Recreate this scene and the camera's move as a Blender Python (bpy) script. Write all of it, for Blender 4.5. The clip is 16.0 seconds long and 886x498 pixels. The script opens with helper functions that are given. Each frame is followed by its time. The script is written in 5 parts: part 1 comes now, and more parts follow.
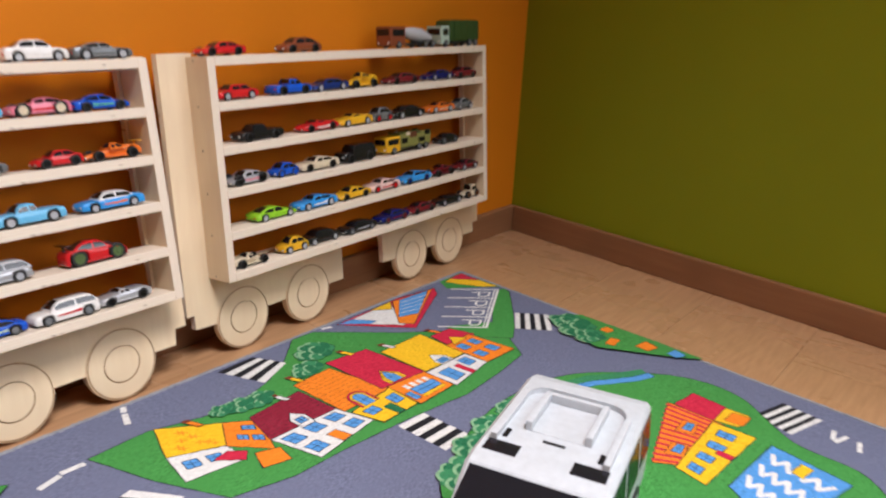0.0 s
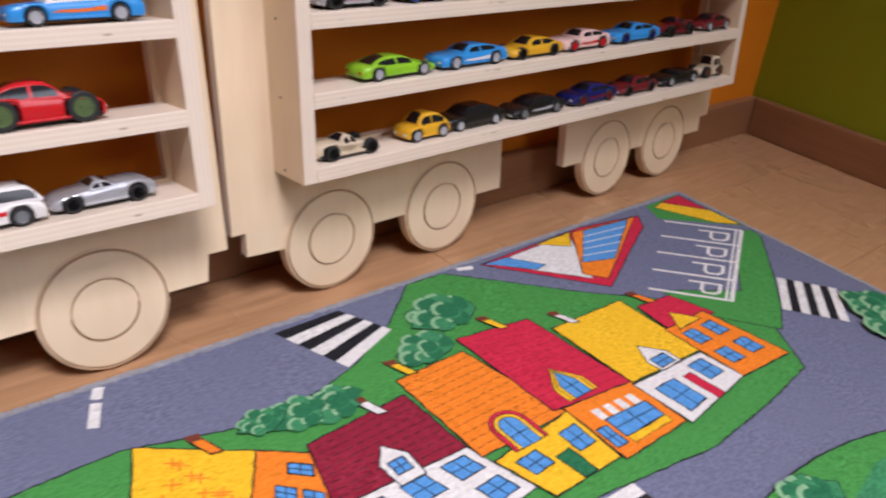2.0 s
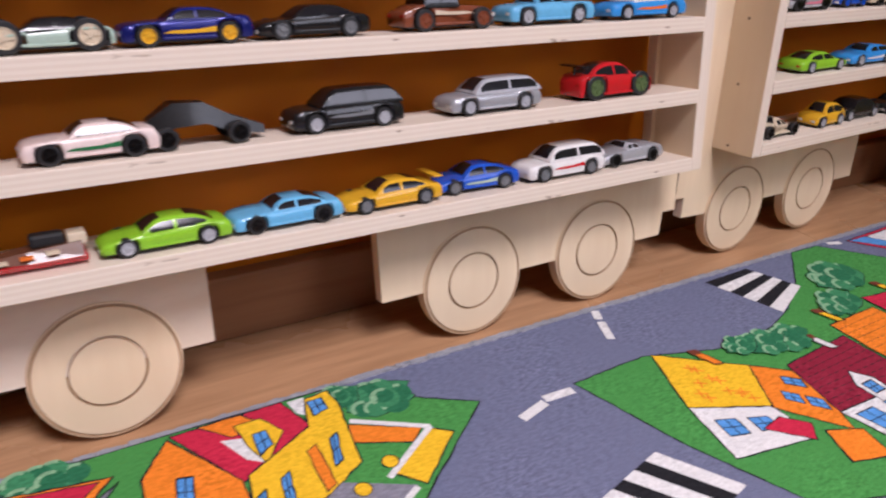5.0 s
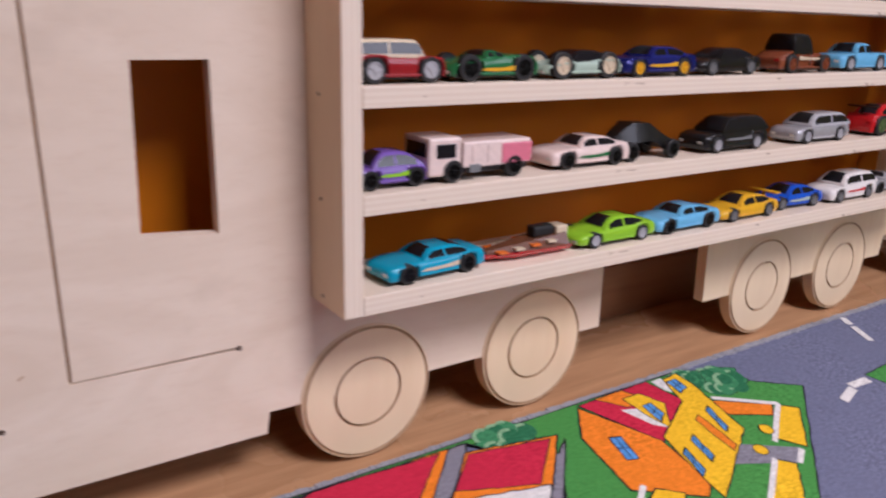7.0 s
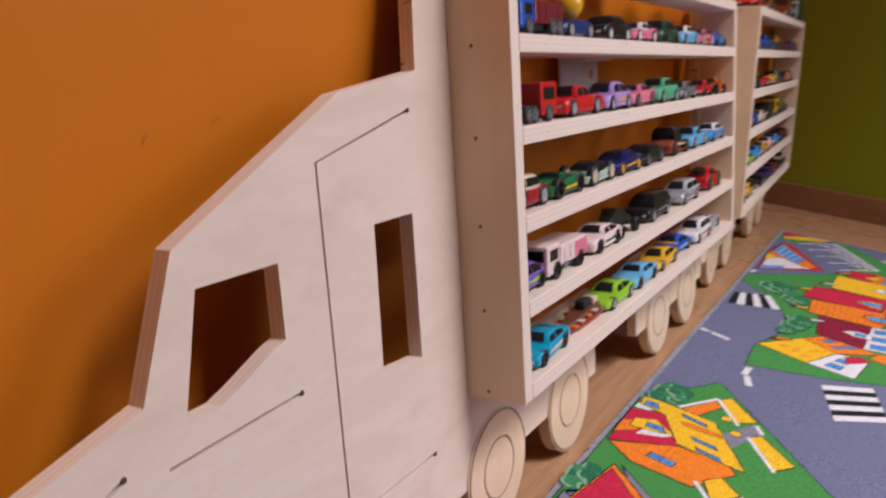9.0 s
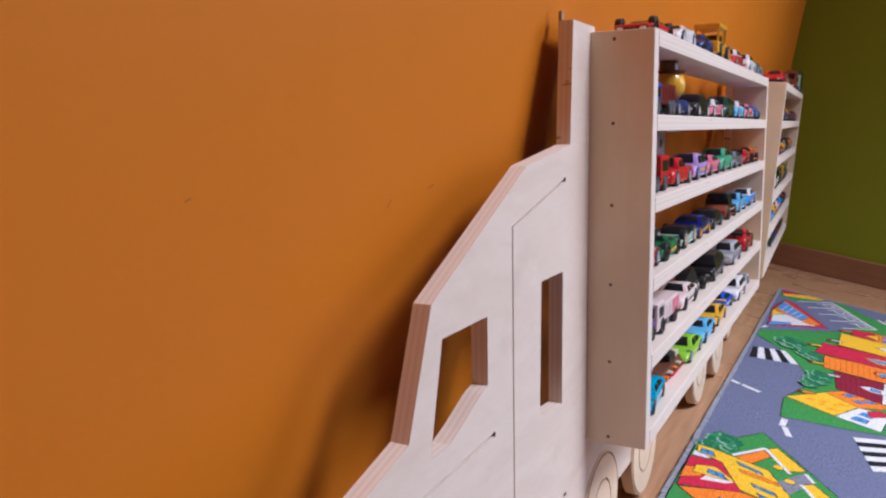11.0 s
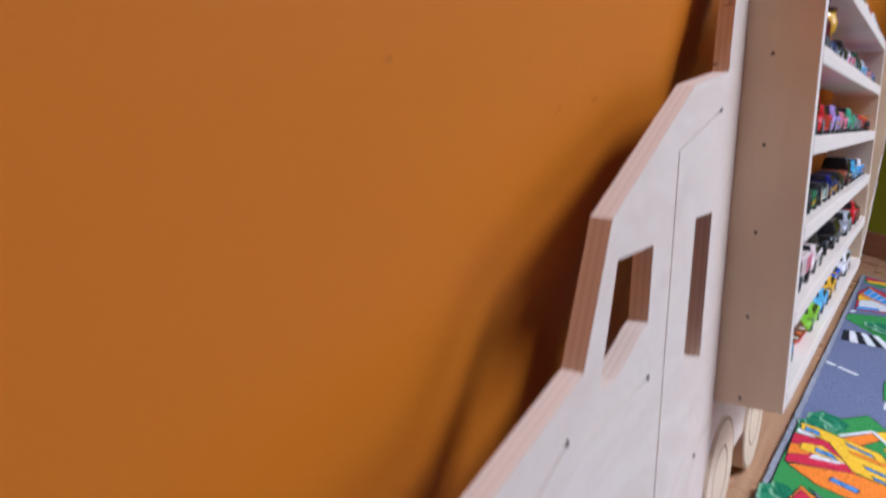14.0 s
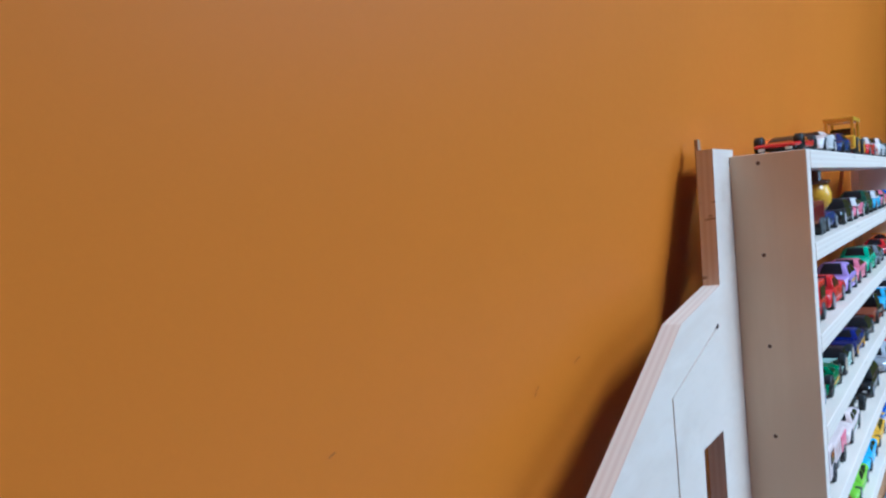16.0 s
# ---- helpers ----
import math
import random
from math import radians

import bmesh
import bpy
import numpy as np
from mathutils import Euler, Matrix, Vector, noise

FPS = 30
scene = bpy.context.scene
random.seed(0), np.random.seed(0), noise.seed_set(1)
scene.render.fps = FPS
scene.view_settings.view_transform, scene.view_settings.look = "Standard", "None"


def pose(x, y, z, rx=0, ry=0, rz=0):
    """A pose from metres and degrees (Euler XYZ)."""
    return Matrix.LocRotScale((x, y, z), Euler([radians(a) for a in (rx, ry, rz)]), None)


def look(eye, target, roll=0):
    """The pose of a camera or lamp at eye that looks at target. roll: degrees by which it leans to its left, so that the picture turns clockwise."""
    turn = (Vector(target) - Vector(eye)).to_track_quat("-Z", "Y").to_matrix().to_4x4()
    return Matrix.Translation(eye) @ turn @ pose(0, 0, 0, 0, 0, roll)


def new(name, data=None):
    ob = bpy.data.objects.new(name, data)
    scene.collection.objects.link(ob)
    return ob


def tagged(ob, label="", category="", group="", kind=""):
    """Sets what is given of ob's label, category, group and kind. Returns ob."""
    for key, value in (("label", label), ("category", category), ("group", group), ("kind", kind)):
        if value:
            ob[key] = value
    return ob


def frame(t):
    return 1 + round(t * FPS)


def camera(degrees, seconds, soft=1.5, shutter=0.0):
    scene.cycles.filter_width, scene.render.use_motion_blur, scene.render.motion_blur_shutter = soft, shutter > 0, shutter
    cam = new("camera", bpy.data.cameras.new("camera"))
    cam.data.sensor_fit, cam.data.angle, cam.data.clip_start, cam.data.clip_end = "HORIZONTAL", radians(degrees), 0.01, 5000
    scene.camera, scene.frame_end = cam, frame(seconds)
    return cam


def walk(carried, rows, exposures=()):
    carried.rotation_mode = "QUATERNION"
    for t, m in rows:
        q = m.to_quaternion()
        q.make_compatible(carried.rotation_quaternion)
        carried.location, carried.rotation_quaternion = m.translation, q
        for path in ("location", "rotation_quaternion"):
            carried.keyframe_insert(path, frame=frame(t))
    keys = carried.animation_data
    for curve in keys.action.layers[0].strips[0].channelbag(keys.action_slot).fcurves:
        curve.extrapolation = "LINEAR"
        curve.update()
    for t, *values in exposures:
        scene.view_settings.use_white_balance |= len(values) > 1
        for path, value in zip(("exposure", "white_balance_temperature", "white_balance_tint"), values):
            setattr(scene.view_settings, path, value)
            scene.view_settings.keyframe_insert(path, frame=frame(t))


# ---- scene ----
cam = camera(60.0, 16.0, soft=2.2, shutter=0.4)
PATH = [
    (0, (0.1419, -0.8441, 0.5195), (0.8937, -0.2666, 0.2013), 3.07),
    (0.5, (0.3376, -0.7002, 0.4691), (1.0585, -0.1215, 0.0876), 5.68),
    (1, (0.4872, -0.5970, 0.3884), (1.1922, -0.0246, -0.0304), 5.41),
    (1.5, (0.5074, -0.5289, 0.3647), (1.1530, 0.0757, -0.1018), 5.53),
    (2, (0.4605, -0.4955, 0.3697), (1.0519, 0.1602, -0.0996), 5.58),
    (2.5, (0.4285, -0.4761, 0.3664), (0.9761, 0.2094, -0.1133), 4.64),
    (3, (0.3818, -0.4592, 0.3652), (0.8882, 0.2543, -0.1191), 3.83),
    (3.5, (0.3348, -0.4576, 0.3610), (0.8134, 0.2810, -0.1137), 2.73),
    (6, (-0.0217, -0.4056, 0.3606), (0.4759, 0.3315, -0.0966), 5.41),
    (6.5, (-0.0986, -0.3871, 0.3465), (0.4138, 0.3558, -0.0843), 5.07),
    (7, (-0.1767, -0.3520, 0.3469), (0.3574, 0.3848, -0.0678), 7.30),
    (7.5, (-0.2684, -0.3102, 0.3509), (0.3192, 0.4007, -0.0355), 6.71),
    (8, (-0.3218, -0.2657, 0.3401), (0.3487, 0.3898, -0.0075), 7.76),
    (8.5, (-0.3782, -0.2249, 0.3498), (0.3847, 0.3409, 0.0370), 5.64),
    (9, (-0.4362, -0.2046, 0.3723), (0.3911, 0.2788, 0.0862), 4.84),
    (9.2, (-0.4494, -0.1861, 0.3753), (0.4074, 0.2582, 0.1134), 5.54),
    (11.3, (-0.5423, -0.1128, 0.3797), (0.3247, 0.3328, 0.1567), 7.89),
    (11.5, (-0.5426, -0.1114, 0.3712), (0.3244, 0.3265, 0.1332), 8.82),
    (12, (-0.5571, -0.1264, 0.3441), (0.2821, 0.3496, 0.0813), 9.83),
    (12.5, (-0.5690, -0.1406, 0.3265), (0.2322, 0.3750, 0.0226), 10.41),
    (13, (-0.5727, -0.1478, 0.2948), (0.2140, 0.3783, -0.0280), 11.79),
    (13.5, (-0.5649, -0.1179, 0.2804), (0.2391, 0.3877, -0.0325), 13.20),
    (14, (-0.5397, -0.0544, 0.3305), (0.2962, 0.4301, 0.0725), 9.75),
    (14.5, (-0.5118, -0.0165, 0.3720), (0.3591, 0.4402, 0.1905), 6.52),
    (15, (-0.5233, -0.0206, 0.4124), (0.3396, 0.4638, 0.2688), 5.05),
    (15.5, (-0.5219, -0.0277, 0.4183), (0.3301, 0.4732, 0.2656), 4.05),
    (16, (-0.5101, -0.0611, 0.4200), (0.3072, 0.4972, 0.2772), 3.00),
]
walk(cam, [(t, look(eye, target, roll)) for t, eye, target, roll in PATH],
     [(0, 0.20, 5550, 11), (1, 0.32, 5450, 15), (2.5, 0.06, 5400, 19), (3.5, 0.00, 5450, 22), (6, -0.04, 5400, 22), (8, -0.16, 5450, 24), (9, -0.08, 5450, 22), (11.5, 0.18, 4600, 15), (13.5, 0.17, 4200, 13), (14, 0.20, 4550, 12), (14.5, 0.38, 4400, 3), (15, 0.38, 4200, -2), (16, 0.34, 3850, -3)])
import functools

# ---- world and light ----
world = bpy.data.worlds.new("sky")
scene.world = world
world.use_nodes = True
wn = world.node_tree
sky = wn.nodes.new("ShaderNodeTexSky")
sky.sky_type = 'NISHITA'
sky.sun_disc = False
sky.sun_elevation = radians(35)
sky.sun_rotation = radians(160)
wn.links.new(sky.outputs[0], wn.nodes["Background"].inputs[0])
wn.nodes["Background"].inputs[1].default_value = 0.1

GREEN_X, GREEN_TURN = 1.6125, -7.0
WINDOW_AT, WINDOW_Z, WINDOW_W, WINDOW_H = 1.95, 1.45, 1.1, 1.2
SOUTH, WEST, HIGH = -2.6, -2.4, 2.5
WALL_Y = 0.090
LAMP_X, LAMP_Y = 0.30, -1.40


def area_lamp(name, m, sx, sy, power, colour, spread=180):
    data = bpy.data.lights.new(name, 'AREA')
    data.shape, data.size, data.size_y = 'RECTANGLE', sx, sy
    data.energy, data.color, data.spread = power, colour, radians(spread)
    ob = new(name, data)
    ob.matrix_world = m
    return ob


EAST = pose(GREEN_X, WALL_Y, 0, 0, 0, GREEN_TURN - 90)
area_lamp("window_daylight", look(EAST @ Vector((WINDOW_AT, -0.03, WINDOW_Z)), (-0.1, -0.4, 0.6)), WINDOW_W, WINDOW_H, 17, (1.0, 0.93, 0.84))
area_lamp("ceiling_lamp_light", look((LAMP_X, LAMP_Y, HIGH - 0.09), (LAMP_X, LAMP_Y + 0.25, HIGH - 1.09)), 0.80, 0.80, 21, (1.0, 0.865, 0.73), 74)


# ---- materials ----
def nodes_of(name):
    m = bpy.data.materials.new(name)
    m.use_nodes = True
    t = m.node_tree
    return m, t, t.nodes["Principled BSDF"]


def mix_colour(t, fac, a, b):
    n = t.nodes.new("ShaderNodeMix")
    n.data_type = 'RGBA'
    t.links.new(fac, n.inputs[0])
    for k, c in ((6, a), (7, b)):
        if isinstance(c, tuple):
            n.inputs[k].default_value = (*c, 1)
        else:
            t.links.new(c, n.inputs[k])
    return n.outputs[2]


def noise_of(t, scale, detail=3, stretch=(1, 1, 1), rough=0.5):
    tc = t.nodes.new("ShaderNodeTexCoord")
    mp = t.nodes.new("ShaderNodeMapping")
    mp.inputs["Scale"].default_value = stretch
    n = t.nodes.new("ShaderNodeTexNoise")
    n.inputs["Scale"].default_value, n.inputs["Detail"].default_value, n.inputs["Roughness"].default_value = scale, detail, rough
    t.links.new(tc.outputs["Object"], mp.inputs[0])
    t.links.new(mp.outputs[0], n.inputs["Vector"])
    return n.outputs[0]


def ramp_of(t, fac, a, b):
    n = t.nodes.new("ShaderNodeMapRange")
    n.inputs[1].default_value, n.inputs[2].default_value = a, b
    t.links.new(fac, n.inputs[0])
    return n.outputs[0]


def bump_of(t, bsdf, height, strength, distance):
    n = t.nodes.new("ShaderNodeBump")
    n.inputs["Strength"].default_value, n.inputs["Distance"].default_value = strength, distance
    t.links.new(height, n.inputs["Height"])
    t.links.new(n.outputs[0], bsdf.inputs["Normal"])


def wall_paint(name, a, b):
    m, t, p = nodes_of(name)
    big = ramp_of(t, noise_of(t, 2.5, 4), 0.3, 0.7)
    t.links.new(mix_colour(t, big, a, b), p.inputs["Base Color"])
    p.inputs["Roughness"].default_value = 0.46
    p.inputs["Specular IOR Level"].default_value = 0.20
    bump_of(t, p, noise_of(t, 160, 4), 0.05, 0.002)
    return m


def plywood(name, stretch, a=(0.86, 0.71, 0.495), b=(0.77, 0.605, 0.40)):
    m, t, p = nodes_of(name)
    grain = ramp_of(t, noise_of(t, 9, 6, stretch, 0.62), 0.35, 0.72)
    cloud = ramp_of(t, noise_of(t, 7, 2), 0.35, 0.7)
    fine = mix_colour(t, grain, a, b)
    t.links.new(mix_colour(t, cloud, fine, tuple(0.86 * (x + y) / 2 for x, y in zip(a, b))), p.inputs["Base Color"])
    p.inputs["Roughness"].default_value = 0.48
    p.inputs["Specular IOR Level"].default_value = 0.35
    bump_of(t, p, noise_of(t, 22, 5, stretch), 0.1, 0.0006)
    return m


def veneer(name, a, b, flame):
    """Rotary-cut birch: broad wavy figure, fine pores and faint stains."""
    m, t, p = nodes_of(name)
    n = t.nodes.new("ShaderNodeTexNoise")
    n.inputs["Scale"].default_value, n.inputs["Detail"].default_value, n.inputs["Distortion"].default_value = 5.0, 4.0, 2.2
    tc, mp = t.nodes.new("ShaderNodeTexCoord"), t.nodes.new("ShaderNodeMapping")
    mp.inputs["Scale"].default_value = (0.9, 3.0, 2.6)
    mp.inputs["Rotation"].default_value = (0, radians(14), 0)
    t.links.new(tc.outputs["Object"], mp.inputs[0])
    t.links.new(mp.outputs[0], n.inputs["Vector"])
    figure = ramp_of(t, n.outputs[0], 0.36, 0.66)
    pores = ramp_of(t, noise_of(t, 60, 4, (1, 4, 3.5), 0.6), 0.50, 1.0)
    stain = ramp_of(t, noise_of(t, 11, 5, (1, 1, 1.4)), 0.60, 0.86)
    base = mix_colour(t, figure, a, b)
    fine = mix_colour(t, pores, base, flame)
    t.links.new(mix_colour(t, stain, fine, tuple(x * 0.80 for x in b)), p.inputs["Base Color"])
    t.links.new(ramp_of(t, figure, -1.6, 2.2), p.inputs["Roughness"])
    p.inputs["Specular IOR Level"].default_value = 0.35
    bump_of(t, p, noise_of(t, 40, 5, (1, 6, 5)), 0.08, 0.0006)
    return m


def plywood_edge(name, axis, dark=(0.74, 0.63, 0.51)):
    m, t, p = nodes_of(name)
    tc = t.nodes.new("ShaderNodeTexCoord")
    w = t.nodes.new("ShaderNodeTexWave")
    w.bands_direction = axis
    w.inputs["Scale"].default_value = 88.0
    w.inputs["Distortion"].default_value = 0.25
    w.inputs["Detail Scale"].default_value = 3.0
    t.links.new(tc.outputs["Object"], w.inputs["Vector"])
    ply = ramp_of(t, w.outputs["Fac"], 0.3, 0.7)
    col = mix_colour(t, ply, dark, (0.79, 0.69, 0.57))
    knots = ramp_of(t, noise_of(t, 38, 2, (1, 1, 4)), 0.70, 0.76)
    t.links.new(mix_colour(t, knots, col, (0.22, 0.13, 0.07)), p.inputs["Base Color"])
    p.inputs["Roughness"].default_value = 0.6
    return m


def laminate(name):
    m, t, p = nodes_of(name)
    info = t.nodes.new("ShaderNodeObjectInfo")
    grain = ramp_of(t, noise_of(t, 14, 7, (0.6, 9, 9), 0.65), 0.3, 0.72)
    col = mix_colour(t, grain, (0.53, 0.31, 0.165), (0.27, 0.14, 0.068))
    tone = mix_colour(t, info.outputs["Random"], (0.46, 0.275, 0.13), (0.40, 0.23, 0.11))
    half = t.nodes.new("ShaderNodeValue")
    half.outputs[0].default_value = 0.4
    t.links.new(mix_colour(t, half.outputs[0], col, tone), p.inputs["Base Color"])
    t.links.new(ramp_of(t, noise_of(t, 6, 4), -0.15, 2.0), p.inputs["Roughness"])
    bump_of(t, p, noise_of(t, 40, 4, (0.6, 9, 9)), 0.08, 0.0005)
    return m


@functools.lru_cache(None)
def pile(c):
    """Short woven pile of the play rug in one yarn colour."""
    m, t, p = nodes_of("rug_yarn")
    tuft = ramp_of(t, noise_of(t, 360, 4, (0.55, 1.4, 1)), 0.3, 0.7)
    wear = ramp_of(t, noise_of(t, 16, 3), 0.3, 0.75)
    col = mix_colour(t, tuft, tuple(x * 0.64 for x in c), tuple(min(1, x * 1.24 + 0.014) for x in c))
    t.links.new(mix_colour(t, wear, col, tuple(x * 0.93 + 0.006 for x in c)), p.inputs["Base Color"])
    p.inputs["Roughness"].default_value = 0.95
    p.inputs["Specular IOR Level"].default_value = 0.1
    bump_of(t, p, noise_of(t, 520, 3), 0.9, 0.0016)
    return m


@functools.lru_cache(None)
def paint(c, rough=0.26, metal=0.0):
    m, t, p = nodes_of("toy_paint")
    dust = ramp_of(t, noise_of(t, 300, 3), 0.35, 0.8)
    t.links.new(mix_colour(t, dust, c, tuple(x * 0.85 + 0.01 for x in c)), p.inputs["Base Color"])
    p.inputs["Roughness"].default_value, p.inputs["Metallic"].default_value = rough, metal
    p.inputs["Coat Weight"].default_value = 0.2
    p.inputs["Specular IOR Level"].default_value = 0.38
    return m


def plain(name, c, rough=0.5, metal=0.0):
    m, t, p = nodes_of(name)
    worn = ramp_of(t, noise_of(t, 120, 3), 0.3, 0.8)
    t.links.new(mix_colour(t, worn, c, tuple(x * 0.86 for x in c)), p.inputs["Base Color"])
    p.inputs["Roughness"].default_value, p.inputs["Metallic"].default_value = rough, metal
    return m


ORANGE = wall_paint("orange_wall_paint", (0.64, 0.202, 0.002), (0.59, 0.182, 0.0015))
GREEN = wall_paint("green_wall_paint", (0.225, 0.260, 0.0020), (0.205, 0.238, 0.0016))
CREAM = wall_paint("cream_wall_paint", (0.36, 0.32, 0.27), (0.33, 0.30, 0.25))
WHITE_CEILING = wall_paint("ceiling_paint", (0.62, 0.60, 0.57), (0.59, 0.57, 0.54))
PLY_V = plywood("birch_plywood_upright", (6, 6, 0.7))
PLY_H = plywood("birch_plywood_lengthwise", (0.7, 6, 6), (0.82, 0.72, 0.60), (0.74, 0.62, 0.49))
PLY_CAB = veneer("pale_birch_veneer", (0.78, 0.675, 0.55), (0.70, 0.585, 0.46), (0.68, 0.56, 0.435))
EDGE_X, EDGE_Y, EDGE_Z = plywood_edge("plywood_layers_x", 'X'), plywood_edge("plywood_layers_y", 'Y', (0.725, 0.605, 0.485)), plywood_edge("plywood_layers_z", 'Z')
LAMINATE = laminate("oak_laminate")
SKIRTING = plywood("skirting_wood", (0.5, 0.5, 9), (0.30, 0.145, 0.065), (0.22, 0.10, 0.045))
SCREW = plain("dark_screw", (0.16, 0.10, 0.07), 0.45, 0.5)
# browner than the veneer, for the routed grooves, cab core and tab
BROWN_WOOD = plain("routed_groove_wood", (0.36, 0.23, 0.13), 0.75)
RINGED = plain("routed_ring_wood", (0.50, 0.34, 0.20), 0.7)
DRILLED = plain("dark_drill_hole", (0.07, 0.04, 0.025), 0.8)
RUBBER = plain("black_rubber", (0.012, 0.012, 0.013), 0.55)
TINT = plain("dark_window_plastic", (0.012, 0.012, 0.016), 0.12)
METAL_WHITE = plain("white_steel", (0.66, 0.66, 0.66), 0.45)
PLASTIC_WHITE = plain("white_plastic", (0.50, 0.53, 0.57), 0.4)
LAMP_GLASS = plain("clear_lamp", (0.75, 0.75, 0.70), 0.15)
LAMP_RED = plain("red_lamp", (0.45, 0.01, 0.01), 0.2)


# ---- mesh helpers ----
def link_mesh(name, bm, mats, smooth=False):
    me = bpy.data.meshes.new(name)
    bmesh.ops.recalc_face_normals(bm, faces=bm.faces)
    bm.to_mesh(me)
    bm.free()
    for m in (mats if isinstance(mats, (list, tuple)) else [mats]):
        me.materials.append(m)
    if smooth:
        for f in me.polygons:
            f.use_smooth = True
        me.set_sharp_from_angle(angle=radians(38))
    return me


def part(name, bm, mats, parent, label="", at=None, smooth=False):
    """One mesh as a part of a thing; bm may be a finished mesh that is shared."""
    me = bm if isinstance(bm, bpy.types.Mesh) else link_mesh(name, bm, mats, smooth)
    ob = new(name, me)
    ob.parent = parent
    if at is not None:
        ob.matrix_basis = at
    return tagged(ob, label)


def thing(name, m, label, category, group="", kind=""):
    ob = new(name)
    ob.empty_display_size = 0.02
    ob.matrix_world = m
    return tagged(ob, label, category, group, kind)


def box(a, b, bevel=0.0, bm=None):
    bm = bm or bmesh.new()
    vs = bmesh.ops.create_cube(bm, size=1)["verts"]
    for v in vs:
        v.co = Vector([(p + q) / 2 + k * (q - p) for p, q, k in zip(a, b, v.co)])
    if bevel:
        es = list({e for v in vs for e in v.link_edges})
        bmesh.ops.bevel(bm, geom=es, offset=bevel, segments=2, affect='EDGES', profile=0.6)
    return bm


def loop_edges(bm, pts, y):
    vs = [bm.verts.new((x, y, z)) for x, z in pts]
    return [bm.edges.new((vs[i], vs[(i + 1) % len(vs)])) for i in range(len(vs))]


def slab(bm, outline, holes, y0, y1, edge_slot=1):
    """An upright board of the given outline (x, z) between two depths, with openings cut through."""
    old, big = set(bm.verts), 100.0
    es = []
    for pts in [outline] + list(holes):
        es += loop_edges(bm, [(x * big, z * big) for x, z in pts], y0)
    faces = [g for g in bmesh.ops.triangle_fill(bm, use_beauty=True, use_dissolve=False, edges=es)["geom"] if isinstance(g, bmesh.types.BMFace)]
    back = bmesh.ops.extrude_face_region(bm, geom=faces)["geom"]
    moved = {g for g in back if isinstance(g, bmesh.types.BMVert)}
    for v in moved:
        v.co.y = y1
    for v in bm.verts:
        if v not in old:
            v.co.x, v.co.z = v.co.x / big, v.co.z / big
    front = set(faces) | {g for g in back if isinstance(g, bmesh.types.BMFace)}
    for f in bm.faces:
        if f not in front and all(v not in old for v in f.verts):
            f.material_index = edge_slot
    return bm


def ribbon(pts, w):
    """The outline of a narrow routed slot along a line of points."""
    left, right = [], []
    for i, (x, z) in enumerate(pts):
        a, b = pts[max(i - 1, 0)], pts[min(i + 1, len(pts) - 1)]
        d = Vector((b[0] - a[0], b[1] - a[1])).normalized()
        left.append((x - d.y * w / 2, z + d.x * w / 2))
        right.append((x + d.y * w / 2, z - d.x * w / 2))
    return left + right[::-1]


def arc(cx, cz, r, a0, a1, n):
    return [(cx + r * math.cos(radians(a0 + (a1 - a0) * i / n)), cz + r * math.sin(radians(a0 + (a1 - a0) * i / n))) for i in range(n + 1)]


def lathe(profile, n=40):
    """A disc turned about the y axis from (radius, y) pairs."""
    bm = bmesh.new()
    rings = []
    for r, y in profile:
        rings.append([bm.verts.new((0, y, 0))] if r == 0 else [bm.verts.new((r * math.cos(2 * math.pi * i / n), y, r * math.sin(2 * math.pi * i / n))) for i in range(n)])
    for p, q in zip(rings, rings[1:]):
        for i in range(n):
            j = (i + 1) % n
            if len(p) == 1:
                bm.faces.new((p[0], q[i], q[j]))
            elif len(q) == 1:
                bm.faces.new((p[i], q[0], p[j]))
            else:
                bm.faces.new((p[i], q[i], q[j], p[j]))
    return bm


# ---- the room ----
def structure(name, bm, mats, label, category):
    ob = new(name, link_mesh(name, bm, mats))
    return tagged(ob, label, category, kind="structure")


structure("wall_north", box((WEST - 0.1, WALL_Y, 0), (GREEN_X + 0.1, WALL_Y + 0.1, HIGH)), ORANGE, "smooth orange painted plaster wall", "wall")
east_bm = bmesh.new()
slab(east_bm, [(-0.02, 0), (3.0, 0), (3.0, HIGH), (-0.02, HIGH)],
     [[(WINDOW_AT - WINDOW_W / 2, WINDOW_Z - WINDOW_H / 2), (WINDOW_AT + WINDOW_W / 2, WINDOW_Z - WINDOW_H / 2),
       (WINDOW_AT + WINDOW_W / 2, WINDOW_Z + WINDOW_H / 2), (WINDOW_AT - WINDOW_W / 2, WINDOW_Z + WINDOW_H / 2)]], 0, 0.1, 0)
east = structure("wall_east", east_bm, GREEN, "smooth lime green painted plaster wall with a window opening", "wall")
east.matrix_world = EAST
# unseen wall, made orange to bounce brownish light onto west-facing wood
structure("unseen_wall_west", box((WEST - 0.1, SOUTH, 0), (WEST, WALL_Y, HIGH)), ORANGE, "smooth orange painted plaster wall", "wall")
structure("wall_south", box((WEST, SOUTH - 0.12, 0), (GREEN_X - 0.2, SOUTH, HIGH)), CREAM, "plain cream painted wall", "wall")
structure("ceiling", box((WEST - 0.1, SOUTH - 0.1, HIGH), (GREEN_X + 0.1, WALL_Y + 0.1, HIGH + 0.1)), WHITE_CEILING, "plain white painted ceiling", "ceiling")
floor = structure("floor", box((WEST - 0.1, SOUTH - 0.1, -0.05), (GREEN_X + 0.1, WALL_Y + 0.1, -0.008)), SKIRTING, "brown wood laminate floor of long planks", "floor")
